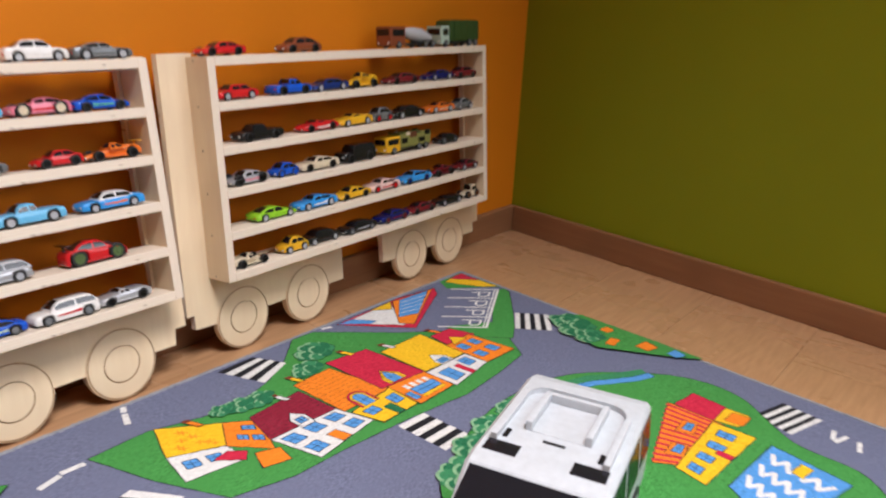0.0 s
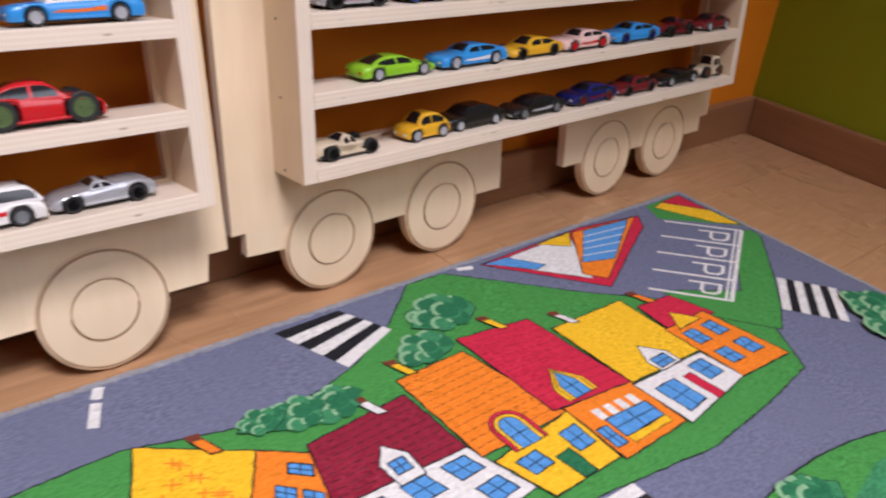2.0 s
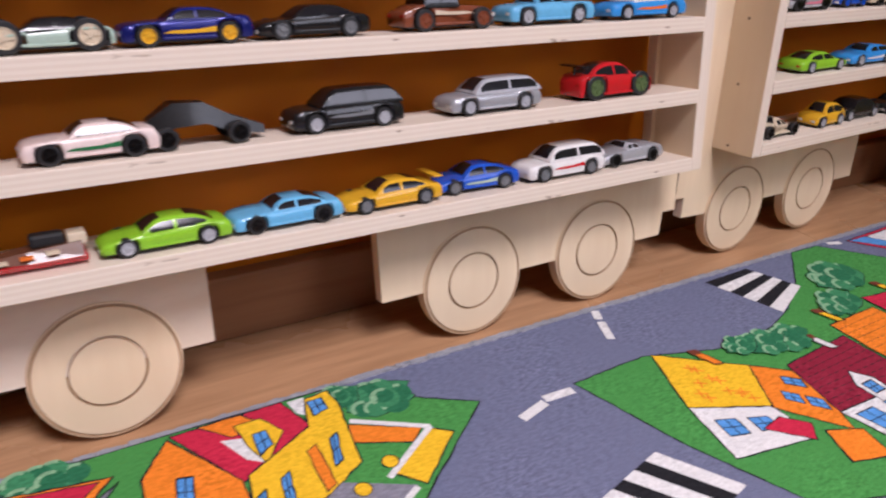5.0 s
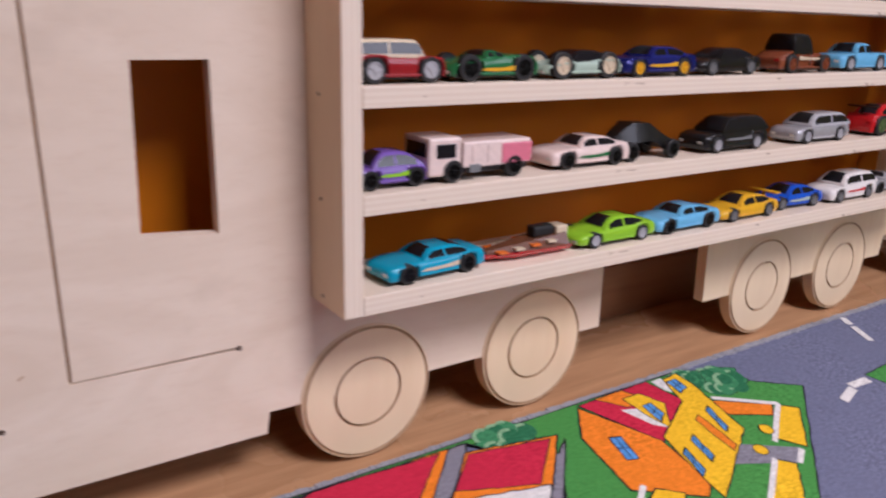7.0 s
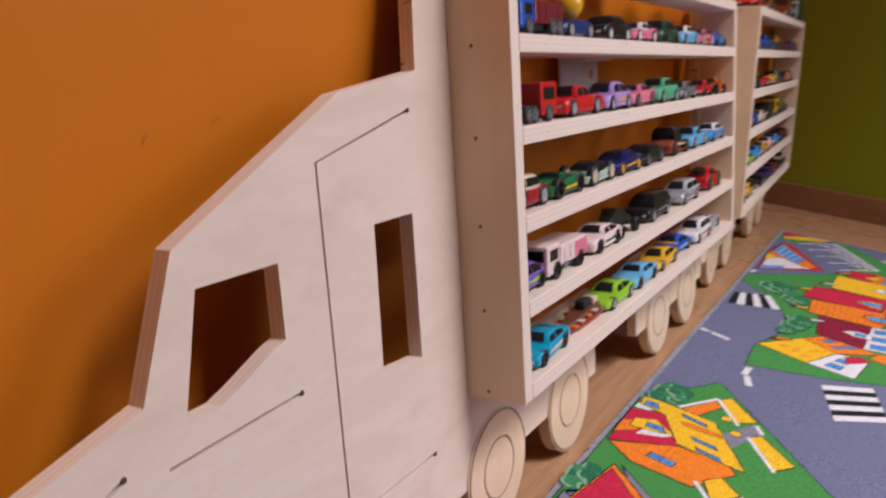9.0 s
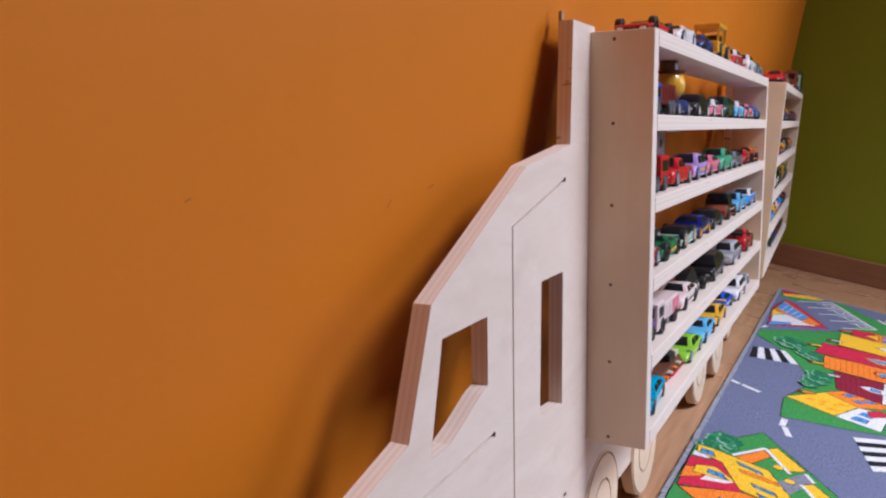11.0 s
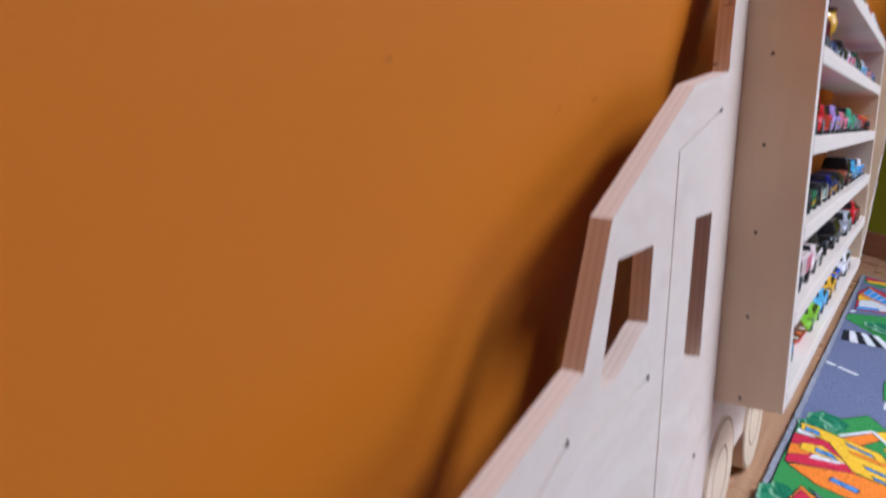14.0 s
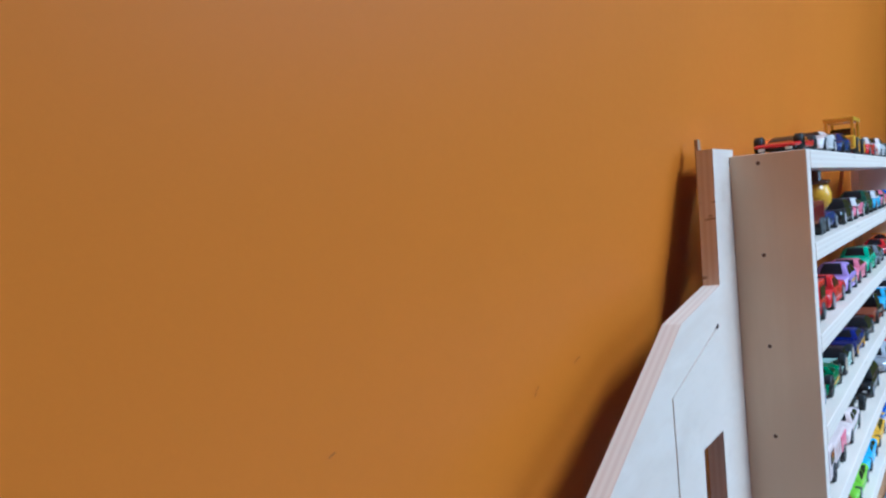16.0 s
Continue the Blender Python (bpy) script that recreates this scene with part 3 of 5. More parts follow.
def toy_car(rig, level, x0, x1, shape, colour, face=-1, rims="silver", roof=None, stripe=None, extra="", y=-0.0245, yaw=0.0, big=None, wing=None, kindname="toy_car", tall=1.0):
    """face -1: the nose points to the cab. Lengths come from the shelf room that the toy takes up."""
    sh = SHAPES[shape]
    L = min(max(x1 - x0, 0.040), 0.084)
    W = 0.0290 if L > 0.06 else 0.026
    H = sh["h"] * tall * (0.89 if rig is TRAILER else 0.94)
    r = big or sh["r"]
    words = colour.replace("_", " ")
    t = thing(kindname, on_shelf(rig, level, (x0 + x1) / 2, y, yaw + (0 if face < 0 else 180)), f"{words} die-cast toy {shape} {extra or 'parked on a plywood shelf'}", "toy car", GROUP)
    col = paint(PAINTS[colour], 0.24, 0.35 if colour in ("silver", "grey", "navy") else 0.0)
    ground = 0.0034
    part("body", car_body(L, W, [(s, H * h, w) for s, h, w in sh["prof"]], ground, 0.93, r), col, t, "", None, True)
    a, b, c, d, base, top = sh["cab"]
    cab_shell = Cabin(L, W, a, b, c, d, H * base, H * top, sh["narrow"])
    part("cabin", cab_shell.shell(), paint(PAINTS[roof or colour], 0.24), t, "", None, True)
    glaze(t, cab_shell)
    bumper = paint(PAINTS[colour], 0.3)
    part("sill", box((-L * 0.20, -W * 0.497, ground + 0.0004), (L * 0.20, W * 0.497, ground + 0.0018), 0.0004), bumper, t)
    part("chassis", box((-L * 0.46, -W * 0.40, 0.0022), (L * 0.46, W * 0.40, 0.0050), 0.0005), RUBBER, t, "black underbody")
    for sx in (-0.31, 0.30):
        for sy in (-1, 1):
            toy_wheel(r, 0.0052, PAINTS[rims], t, L * sx, sy * (W / 2 - 0.0024), r)
    h0, h1 = sh["prof"][0][1] * H, sh["prof"][-1][1] * H
    for sy in (-1, 1):
        wy = W / 2 * sh["prof"][0][2] * 0.70
        part("headlight", box((-L / 2 - 0.0004, sy * wy - 0.002, h0 - 0.0028), (-L / 2 + 0.0012, sy * wy + 0.002, h0 - 0.0008), 0.0003), LAMP_GLASS, t, "clear headlight")
        wy = W / 2 * sh["prof"][-1][2] * 0.72
        part("taillight", box((L / 2 - 0.0012, sy * wy - 0.002, h1 - 0.0030), (L / 2 + 0.0004, sy * wy + 0.002, h1 - 0.0012), 0.0003), LAMP_RED, t, "red taillight")
    if stripe:
        for sy in (-1, 1):
            band, z0 = bmesh.new(), H * 0.33
            slab(band, [(-L * 0.20, z0 + 0.0006), (-L * 0.04, z0), (L * 0.20, z0 + 0.0004), (L * 0.20, z0 + 0.0034), (L * 0.06, z0 + 0.0021), (-L * 0.14, z0 + 0.0019)], [], sy * W * 0.4985, sy * W * 0.5022, 0)
            part("stripe", band, paint(PAINTS[stripe]), t, f"{stripe.replace('_', ' ')} side stripe")
    if wing:
        part("spoiler", box((L * 0.40, -W * 0.46, H * 0.92), (L * 0.49, W * 0.46, H * 0.92 + 0.0012), 0.0004), paint(PAINTS[wing]), t, f"{wing.replace('_', ' ')} rear spoiler")
        part("spoiler_post", box((L * 0.43, -0.0008, H * 0.60), (L * 0.46, 0.0008, H * 0.93)), paint(PAINTS[wing]), t)
    return t


def toy_truck(rig, level, x0, x1, label, cab_c, load_c, face=-1, load_h=0.026, cab_h=0.026, drum=False, y=-0.0245, cab_share=0.30, open_top=False, W=0.028, tail=None, rounded=0.0014):
    L = min(x1 - x0, 0.13)
    t = thing("toy_truck", on_shelf(rig, level, (x0 + x1) / 2, y, 0 if face < 0 else 180), label, "toy truck", GROUP)
    cc, lc = paint(PAINTS[cab_c]), paint(PAINTS[load_c])
    xa, xb = -L / 2, -L / 2 + L * cab_share
    part("cab", box((xa, -W / 2, 0.0045), (xb, W / 2, cab_h), 0.0016), cc, t)
    part("windscreen", box((xa - 0.0004, -W * 0.40, cab_h * 0.58), (xa + 0.0014, W * 0.40, cab_h * 0.88), 0.0004), TINT, t, "dark windscreen")
    for sy in (-1, 1):
        part("side_window", box((xa + 0.005, sy * W / 2 - 0.0005, cab_h * 0.56), (xb - 0.004, sy * W / 2 + 0.0005, cab_h * 0.86), 0.0003), TINT, t, "dark side window")
        part("headlight", box((xa - 0.0006, sy * W * 0.33 - 0.002, 0.008), (xa + 0.001, sy * W * 0.33 + 0.002, 0.0105), 0.0003), LAMP_GLASS, t, "clear headlight")
    part("chassis", box((xa + 0.002, -W * 0.36, 0.004), (L / 2, W * 0.36, 0.0085), 0.0006), RUBBER, t, "black chassis")
    if drum:
        part("mixer_drum", lathe([(0, -L * 0.30), (0.006, -L * 0.30), (0.0125, -L * 0.10), (0.0125, L * 0.06), (0.007, L * 0.28), (0, L * 0.28)], 20), lc, t, "", pose(xb + L * 0.36, 0, 0.0215, 0, 0, 90) @ pose(0, 0, 0, 8), True)
    elif open_top:
        bed = box((xb + 0.001, -W / 2, 0.009), (L / 2, W / 2, 0.011), 0.0004)
        for a, b in (((xb + 0.001, -W / 2, 0.011), (L / 2, -W / 2 + 0.0015, load_h)), ((xb + 0.001, W / 2 - 0.0015, 0.011), (L / 2, W / 2, load_h)), ((xb + 0.001, -W / 2, 0.011), (xb + 0.0025, W / 2, load_h + 0.003))):
            box(a, b, 0.0004, bed)
        part("tipper_bed", bed, lc, t)
    else:
        part("load_box", box((xb + 0.0015, -W / 2, 0.008), (L / 2, W / 2, load_h), rounded), lc, t)
        for k in range(4):
            xx = xb + (L / 2 - xb) * (k + 0.7) / 4.6
            part("rib", box((xx, -W / 2 - 0.0006, 0.011), (xx + 0.0012, W / 2 + 0.0006, load_h - 0.003), 0.0003), lc, t)
    if tail:
        part("rear_body", box((L / 2 - L * 0.30, -W / 2 - 0.0007, 0.0090), (L / 2 + 0.0006, W / 2 + 0.0007, load_h - 0.0022), 0.0008), paint(PAINTS[tail]), t, "faded pink rear body")
        part("locker", box((xb + 0.006, -W / 2 - 0.0009, 0.0052), (xb + 0.014, W / 2 + 0.0009, 0.0100), 0.0003), paint(PAINTS["grey"]), t, "grey locker panel")
    for x in ((xa + L * cab_share * 0.75, L / 2 - L * 0.17) if tail else (xa + L * cab_share * 0.55, L / 2 - L * 0.28, L / 2 - L * 0.12)):
        for sy in (-1, 1):
            toy_wheel(0.0068 if tail else 0.0062, 0.005, PAINTS["black" if tail else "grey"], t, x, sy * (W / 2 - 0.0016), 0.0068 if tail else 0.0062)
    return t


# truck, bottom shelf
toy_car(TRUCK, 1, .030, .103, "muscle car", "teal", rims="black", stripe="cream", yaw=4, tall=.92)
flat = thing("toy_speedboat", on_shelf(TRUCK, 1, .140, -.0245, 0), "red and black toy boat with a cream engine on a shelf", "toy boat", GROUP)
part("hull", loft([(-.038, [(.002, .003), (.004, .005)]), (-.010, [(.008, .002), (.012, .0055)]), (.036, [(.009, .002), (.013, .006)])], 2), paint(PAINTS["red"]), flat)
part("deck", loft([(-.030, [(.004, .0045), (.003, .0075)]), (.006, [(.011, .0055), (.007, .0115)]), (.034, [(.012, .006), (.008, .0135)])], 2), paint(PAINTS["brown"]), flat, "dark brown deck with flames")
for k in range(4):
    part("flame", box((-.024 + .013 * k, -.0105 - .0006 * k, .0062 + .0010 * k), (-.017 + .013 * k, .0105 + .0006 * k, .0074 + .0012 * k), .0004), paint(PAINTS["cream" if k % 2 else "orange"]), flat, "painted flame")
part("engine", box((.027, -.006, .011), (.037, .006, .018), .001), paint(PAINTS["cream"]), flat, "cream outboard engine")
part("scoop", box((.008, -.005, .012), (.026, .004, .0195), .002), RUBBER, flat, "black air scoop")
toy_car(TRUCK, 1, .182, .258, "sports car", "lime_green", rims="silver")
toy_car(TRUCK, 1, .259, .332, "muscle car", "light_blue", rims="black", tall=.93)
toy_car(TRUCK, 1, .334, .409, "sports car", "yellow", rims="grey", wing="yellow")
toy_car(TRUCK, 1, .410, .479, "sports car", "blue", rims="grey", stripe="pale_green", yaw=-4, y=-.020)
toy_car(TRUCK, 1, .484, .560, "estate car", "white", rims="grey", stripe="red", extra="with a red stripe", y=-.026, tall=.96)
toy_car(TRUCK, 1, .563, .631, "roadster", "silver", rims="black", y=-.021)
# second shelf
toy_car(TRUCK, 2, .012, .060, "compact car", "purple", rims="black", stripe="lime_green", tall=.84)
toy_truck(TRUCK, 2, .058, .133, "faded pink and white toy fire engine on a shelf", "off_white", "off_white", load_h=.0235, cab_h=.027, tail="pink")
toy_car(TRUCK, 2, .152, .223, "muscle car", "off_white", rims="black", stripe="green")
beast = thing("toy_creature_car", on_shelf(TRUCK, 2, .253, -.022, 0), "glossy black toy car with an arched humped body", "toy car", GROUP)
part("body", loft([(-.034, [(.006, .008), (.005, .017)]), (-.020, [(.010, .012), (.007, .026)]), (-.002, [(.010, .013), (.006, .025)]), (.014, [(.008, .006), (.006, .016)]), (.034, [(.006, .003), (.004, .008)])], 2), paint(PAINTS["black"], .35), beast, "", None, True)
for bx in (-.026, .016):
    for sy in (-1, 1):
        toy_wheel(.0068, .005, PAINTS["black"], beast, bx, sy * .0125, .0068)
toy_car(TRUCK, 2, .302, .380, "estate car", "black", rims="silver", stripe="grey", tall=1.02)
toy_car(TRUCK, 2, .415, .493, "estate car", "silver", rims="silver", y=-.027, tall=.93)
toy_car(TRUCK, 2, .530, .606, "sports car", "red", face=1, rims="moss_green", big=.0096, tall=1.42, y=-.027, wing="black", extra="with big green wheels")
# third shelf
toy_car(TRUCK, 3, .012, .070, "off-road car", "maroon", face=1, rims="silver", roof="cream", tall=.80)
toy_car(TRUCK, 3, .073, .137, "roadster", "green", rims="black", tall=1.02, stripe="yellow", big=.0078)
toy_car(TRUCK, 3, .143, .208, "sports car", "pale_green", rims="cream", roof="black", tall=.92, big=.0085)
toy_car(TRUCK, 3, .210, .283, "muscle car", "navy", rims="yellow", stripe="yellow")
toy_car(TRUCK, 3, .286, .358, "sports car", "black", rims="grey")
toy_car(TRUCK, 3, .382, .456, "hot rod", "rusty_brown", face=1, rims="rusty_brown", roof="black", stripe="cream", tall=1.12)
toy_car(TRUCK, 3, .466, .542, "pickup truck", "light_blue", rims="silver", extra="with worn paint")
toy_car(TRUCK, 3, .560, .640, "saloon car", "sky_blue", rims="silver", stripe="orange", roof="white")
# fourth shelf
toy_truck(TRUCK, 4, .030, .084, "red toy lorry tractor with a bare black rear frame", "red", "black", face=1, cab_h=.0275, load_h=.012, cab_share=.5)
toy_car(TRUCK, 4, .100, .180, "pickup truck", "red", rims="silver")
toy_car(TRUCK, 4, .190, .255, "compact car", "lilac", rims="silver", stripe="yellow")
toy_car(TRUCK, 4, .256, .328, "muscle car", "pink", rims="grey")
toy_car(TRUCK, 4, .337, .412, "saloon car", "mint_green", rims="silver", tall=1.15)
toy_car(TRUCK, 4, .420, .490, "sports car", "grey", rims="silver")
toy_car(TRUCK, 4, .520, .574, "sports car", "red", rims="black")
toy_car(TRUCK, 4, .578, .648, "racing car", "orange", face=-1, rims="black", wing="yellow", tall=1.2, extra="with a yellow wing")
# fifth shelf
toy_truck(TRUCK, 5, .030, .100, "blue and red toy van on a plywood shelf", "blue", "dark_red", load_h=.024, cab_h=.024)
figure = thing("toy_figure_car", on_shelf(TRUCK, 5, .135, -.0245, 0), "round yellow toy driver with a dark hat on a car", "toy", GROUP)
part("car_body", car_body(.06, .027, [(0, .008, .8), (.1, .012, .95), (.5, .014, 1), (.9, .013, 1), (1, .009, .9)], .003, .9), paint(PAINTS["dark_blue"]), figure, "dark blue toy car body", None, True)
part("ball", lathe([(0, -.012), (.007, -.010), (.0115, -.004), (.012, .001), (.0105, .006), (.006, .0108), (0, .012)], 20), paint(PAINTS["yellow"]), figure, "round yellow plastic head", pose(0, 0, .0262, 90) @ Matrix.Scale(1.2, 4), True)
part("hat", lathe([(0, .0), (.0115, .0), (.012, .002), (.007, .003), (.0065, .009), (0, .0095)], 20), paint(PAINTS["brown"]), figure, "dark brown hat", pose(0, 0, .0352, 90) @ Matrix.Scale(1.15, 4), True)
for bx in (-.019, .019):
    for sy in (-1, 1):
        toy_wheel(.0058, .005, PAINTS["silver"], figure, bx, sy * .0115, .0058)
toy_car(TRUCK, 5, .185, .255, "saloon car", "black", rims="white")
toy_car(TRUCK, 5, .262, .335, "sports car", "pink", rims="white", roof="white")
toy_car(TRUCK, 5, .345, .412, "compact car", "dark_green", rims="black")
toy_car(TRUCK, 5, .425, .495, "saloon car", "light_blue", rims="silver", roof="white")
toy_car(TRUCK, 5, .503, .570, "muscle car", "pink", rims="cream", stripe="red", big=.0078)
toy_car(TRUCK, 5, .573, .641, "sports car", "blue", rims="black", stripe="mint_green", face=1)
# on top of the truck
toy_car(TRUCK, 6, .016, .090, "sports car", "red", rims="black", roof="orange", tall=.6)
toy_car(TRUCK, 6, .110, .180, "roadster", "white", rims="white")
toy_car(TRUCK, 6, .200, .262, "sports car", "dark_blue", rims="black")
digger = thing("toy_loader", on_shelf(TRUCK, 6, .320, -.0245, 0), "yellow toy loader with a raised yellow bar", "toy truck", GROUP)
part("body", box((-.030, -.013, .008), (.030, .013, .019), .002), paint(PAINTS["yellow"]), digger)
part("cabin", box((-.004, -.010, .019), (.014, .010, .027), .002), TINT, digger, "dark cabin windows")
part("bucket", box((-.040, -.015, .006), (-.030, .015, .018), .002), paint(PAINTS["yellow"]), digger, "yellow bucket")
part("bar", box((-.020, -.013, .033), (.026, .013, .037), .001), paint(PAINTS["yellow"]), digger, "raised yellow bar")
for bx in (-.018, .022):
    part("bar_post", box((bx - .0012, -.012, .018), (bx + .0012, -.010, .034)), paint(PAINTS["yellow"]), digger)
    part("bar_post", box((bx - .0012, .010, .018), (bx + .0012, .012, .034)), paint(PAINTS["yellow"]), digger)
    for sy in (-1, 1):
        toy_wheel(.0085, .006, PAINTS["yellow"], digger, bx, sy * .013, .0085)
toy_car(TRUCK, 6, .395, .465, "saloon car", "red", rims="silver", roof="white")
toy_car(TRUCK, 6, .508, .578, "saloon car", "white", rims="silver", face=1, tall=1.12)
toy_car(TRUCK, 6, .582, .655, "muscle car", "grey", rims="silver", face=1)

# trailer, bottom shelf upwards
toy_car(TRAILER, 1, .020, .082, "racing car", "cream", face=1, rims="black", tall=1.1)
toy_car(TRAILER, 1, .111, .160, "compact car", "yellow", rims="silver")
toy_car(TRAILER, 1, .160, .234, "saloon car", "black", rims="silver", y=-.020)
toy_car(TRAILER, 1, .240, .318, "sports car", "black", rims="grey", stripe="silver")
toy_car(TRAILER, 1, .330, .404, "muscle car", "navy", rims="dark_red", stripe="dark_red")
toy_car(TRAILER, 1, .412, .482, "sports car", "dark_red", rims="black")
toy_car(TRAILER, 1, .494, .570, "roadster", "black", rims="silver")
toy_car(TRAILER, 1, .582, .628, "hot rod", "cream", rims="brown", tall=.95)
toy_car(TRAILER, 2, .063, .140, "sports car", "lime_green", rims="silver", face=1)
toy_car(TRAILER, 2, .147, .227, "muscle car", "sky_blue", rims="silver", stripe="white")
toy_car(TRAILER, 2, .233, .306, "sports car", "yellow", rims="black")
toy_car(TRAILER, 2, .308, .382, "muscle car", "pale_pink", rims="red", stripe="red")
toy_car(TRAILER, 2, .392, .472, "muscle car", "sky_blue", rims="navy")
toy_car(TRAILER, 2, .482, .546, "racing car", "dark_red", rims="black", tall=1.25)
toy_car(TRAILER, 2, .563, .624, "sports car", "dark_red", rims="silver")
toy_car(TRAILER, 3, .027, .092, "sports car", "silver", face=-1, rims="black", big=.0078, stripe="pink")
toy_car(TRAILER, 3, .108, .152, "compact car", "blue", rims="blue", tall=.85)
toy_car(TRAILER, 3, .157, .236, "muscle car", "cream", rims="black")
toy_car(TRAILER, 3, .248, .322, "off-road car", "black", rims="black")
tipper = toy_truck(TRAILER, 3, .348, .470, "yellow toy tipper truck with a camouflage bed", "yellow", "olive", cab_h=.030, load_h=.032, open_top=True)
for k, (px, pz, w, h, c) in enumerate(((-.020, .016, .016, .009, "black"), (.002, .024, .020, .010, "brown"), (.026, .014, .018, .008, "black"), (.044, .025, .015, .009, "black"), (-.008, .029, .010, .005, "cream"), (.020, .030, .012, .004, "dark_green"))):
    for sy in (-1, 1):
        part("camouflage_patch", box((px, sy * .0141 - .0003, pz), (px + w, sy * .0141 + .0003, pz + h), .0002), paint(PAINTS[c]), tipper, "painted camouflage patch")
toy_car(TRAILER, 3, .503, .560, "sports car", "black", rims="grey")
toy_car(TRAILER, 4, .049, .126, "pickup truck", "black", rims="black")
toy_car(TRAILER, 4, .166, .240, "roadster", "red", rims="black", stripe="white")
toy_car(TRAILER, 4, .245, .320, "roadster", "yellow", rims="silver", tall=1.15)
toy_car(TRAILER, 4, .325, .372, "compact car", "grey", rims="red")
toy_car(TRAILER, 4, .378, .458, "saloon car", "black", rims="silver")
toy_car(TRAILER, 4, .474, .548, "muscle car", "orange", rims="silver", stripe="cream")
toy_car(TRAILER, 4, .556, .610, "saloon car", "grey", rims="silver")
toy_car(TRAILER, 5, .020, .087, "saloon car", "red", rims="silver")
toy_car(TRAILER, 5, .118, .187, "pickup truck", "blue", rims="black", face=1)
toy_car(TRAILER, 5, .190, .268, "sports car", "dark_blue", rims="silver")
toy_car(TRAILER, 5, .271, .340, "racing car", "yellow", rims="black", tall=1.5)
toy_car(TRAILER, 5, .368, .446, "sports car", "dark_red", rims="black")
toy_car(TRAILER, 5, .474, .546, "sports car", "navy", rims="silver")
toy_car(TRAILER, 5, .556, .622, "saloon car", "dark_red", rims="black")
toy_car(TRAILER, 6, .002, .072, "sports car", "red", rims="black")
toy_car(TRAILER, 6, .141, .214, "compact car", "rusty_brown", rims="black", tall=.95)
toy_truck(TRAILER, 6, .368, .498, "orange and white toy concrete mixer truck", "rusty_brown", "silver", cab_h=.036, drum=True, W=.032)
toy_truck(TRAILER, 6, .506, .628, "green toy truck with a tall covered load", "pale_green", "tarp_green", cab_h=.036, load_h=.047, W=.034, cab_share=.2, rounded=.007)


# ---- the play rug ----
RUG_H = 0.006
YARN = dict(road=(0.150, 0.165, 0.262), grass=(0.065, 0.27, 0.055), leaf=(0.024, 0.155, 0.068), leaf_mid=(0.05, 0.235, 0.10), leaf_light=(0.24, 0.44, 0.25), white=(0.72, 0.72, 0.72), black=(0.012, 0.012, 0.016),
            crimson=(0.53, 0.018, 0.055), maroon=(0.24, 0.012, 0.035), yellow=(0.84, 0.50, 0.004), orange=(0.80, 0.22, 0.008), sky=(0.10, 0.30, 0.68), edge=(0.30, 0.31, 0.35), brown=(0.16, 0.04, 0.02), path=(0.22, 0.22, 0.27))
rug = thing("play_rug", pose(0, 0, 0), "colourful play rug printed with roads, houses and trees", "rug")
CORNERS = [(-0.42, -0.018), (1.273, -0.022), (1.196, -0.86), (-0.42, -0.86)]


def flat_poly(bm, pts, z, slot):
    f = bm.faces.new([bm.verts.new((x, y, z)) for x, y in pts])
    f.normal_update()
    if f.normal.z < 0:
        f.normal_flip()
    f.material_index = slot
    return f


base = bmesh.new()
low = [base.verts.new((x, y, 0.0002)) for x, y in CORNERS]
top = [base.verts.new((x, y, RUG_H)) for x, y in CORNERS]
base.faces.new(top)
base.faces.new(low)
for i in range(4):
    base.faces.new((low[i], low[(i + 1) % 4], top[(i + 1) % 4], top[i]))
bmesh.ops.bevel(base, geom=[e for e in base.edges if e.verts[0].co.z > 0.003 and e.verts[1].co.z > 0.003], offset=0.002, segments=2, affect='EDGES')
part("rug_base", base, pile(YARN["road"]), rug, "grey road pile")

tufts = bmesh.new()
random.seed(4)
for (xa, ya), (xb, yb) in zip(CORNERS, CORNERS[1:] + CORNERS[:1]):
    d = Vector((xb - xa, yb - ya))
    n = int(d.length / 0.0042)
    out = Vector((-d.y, d.x)).normalized()
    for i in range(n):
        c = Vector((xa, ya)) + d * ((i + 0.5) / n) + out * random.uniform(-0.0006, 0.0006)
        s = random.uniform(0.9, 1.2)
        w = d.normalized() * 0.0026 * s
        o = out * 0.0034 * s
        vs = [tufts.verts.new((*(c + k * w + m * o), z)) for z, q in ((0.0006, 1.0), (RUG_H + 0.0010 * s, 0.7)) for k, m in ((-q, -q), (q, -q), (q, q), (-q, q))]
        tufts.faces.new(vs[4:])
        for k in range(4):
            tufts.faces.new((vs[k], vs[(k + 1) % 4], vs[4 + (k + 1) % 4], vs[4 + k]))
tagged(part("whipped_edge", tufts, pile(YARN["edge"]), rug, "pale grey whipped edge"), kind="stuff")

NAMES = list(YARN)
pr = bmesh.new()
layer = [0]
yarn = random.Random(12)


def ink(pts, colour, line=0.0017):
    """One printed patch with its dark outline."""
    layer[0] += 2
    z = RUG_H + 0.0002 + 0.000003 * layer[0]
    woven = []
    for i, (p, q) in enumerate(zip(pts, list(pts[1:]) + [pts[0]])):
        p, q = Vector(p), Vector(q)
        n = min(14, int((q - p).length / 0.0055)) if line else 0
        woven.append(tuple(p))
        for k in range(1, n):
            woven.append(tuple(p.lerp(q, k / n) + Vector((yarn.uniform(-1, 1), yarn.uniform(-1, 1))) * 0.0005))
    pts = woven
    flat_poly(pr, pts, z, NAMES.index(colour))
    if line:
        for i in range(len(pts)):
            stroke(pts[i], pts[(i + 1) % len(pts)], "black", line * yarn.uniform(0.5, 0.95), z + 0.000002)


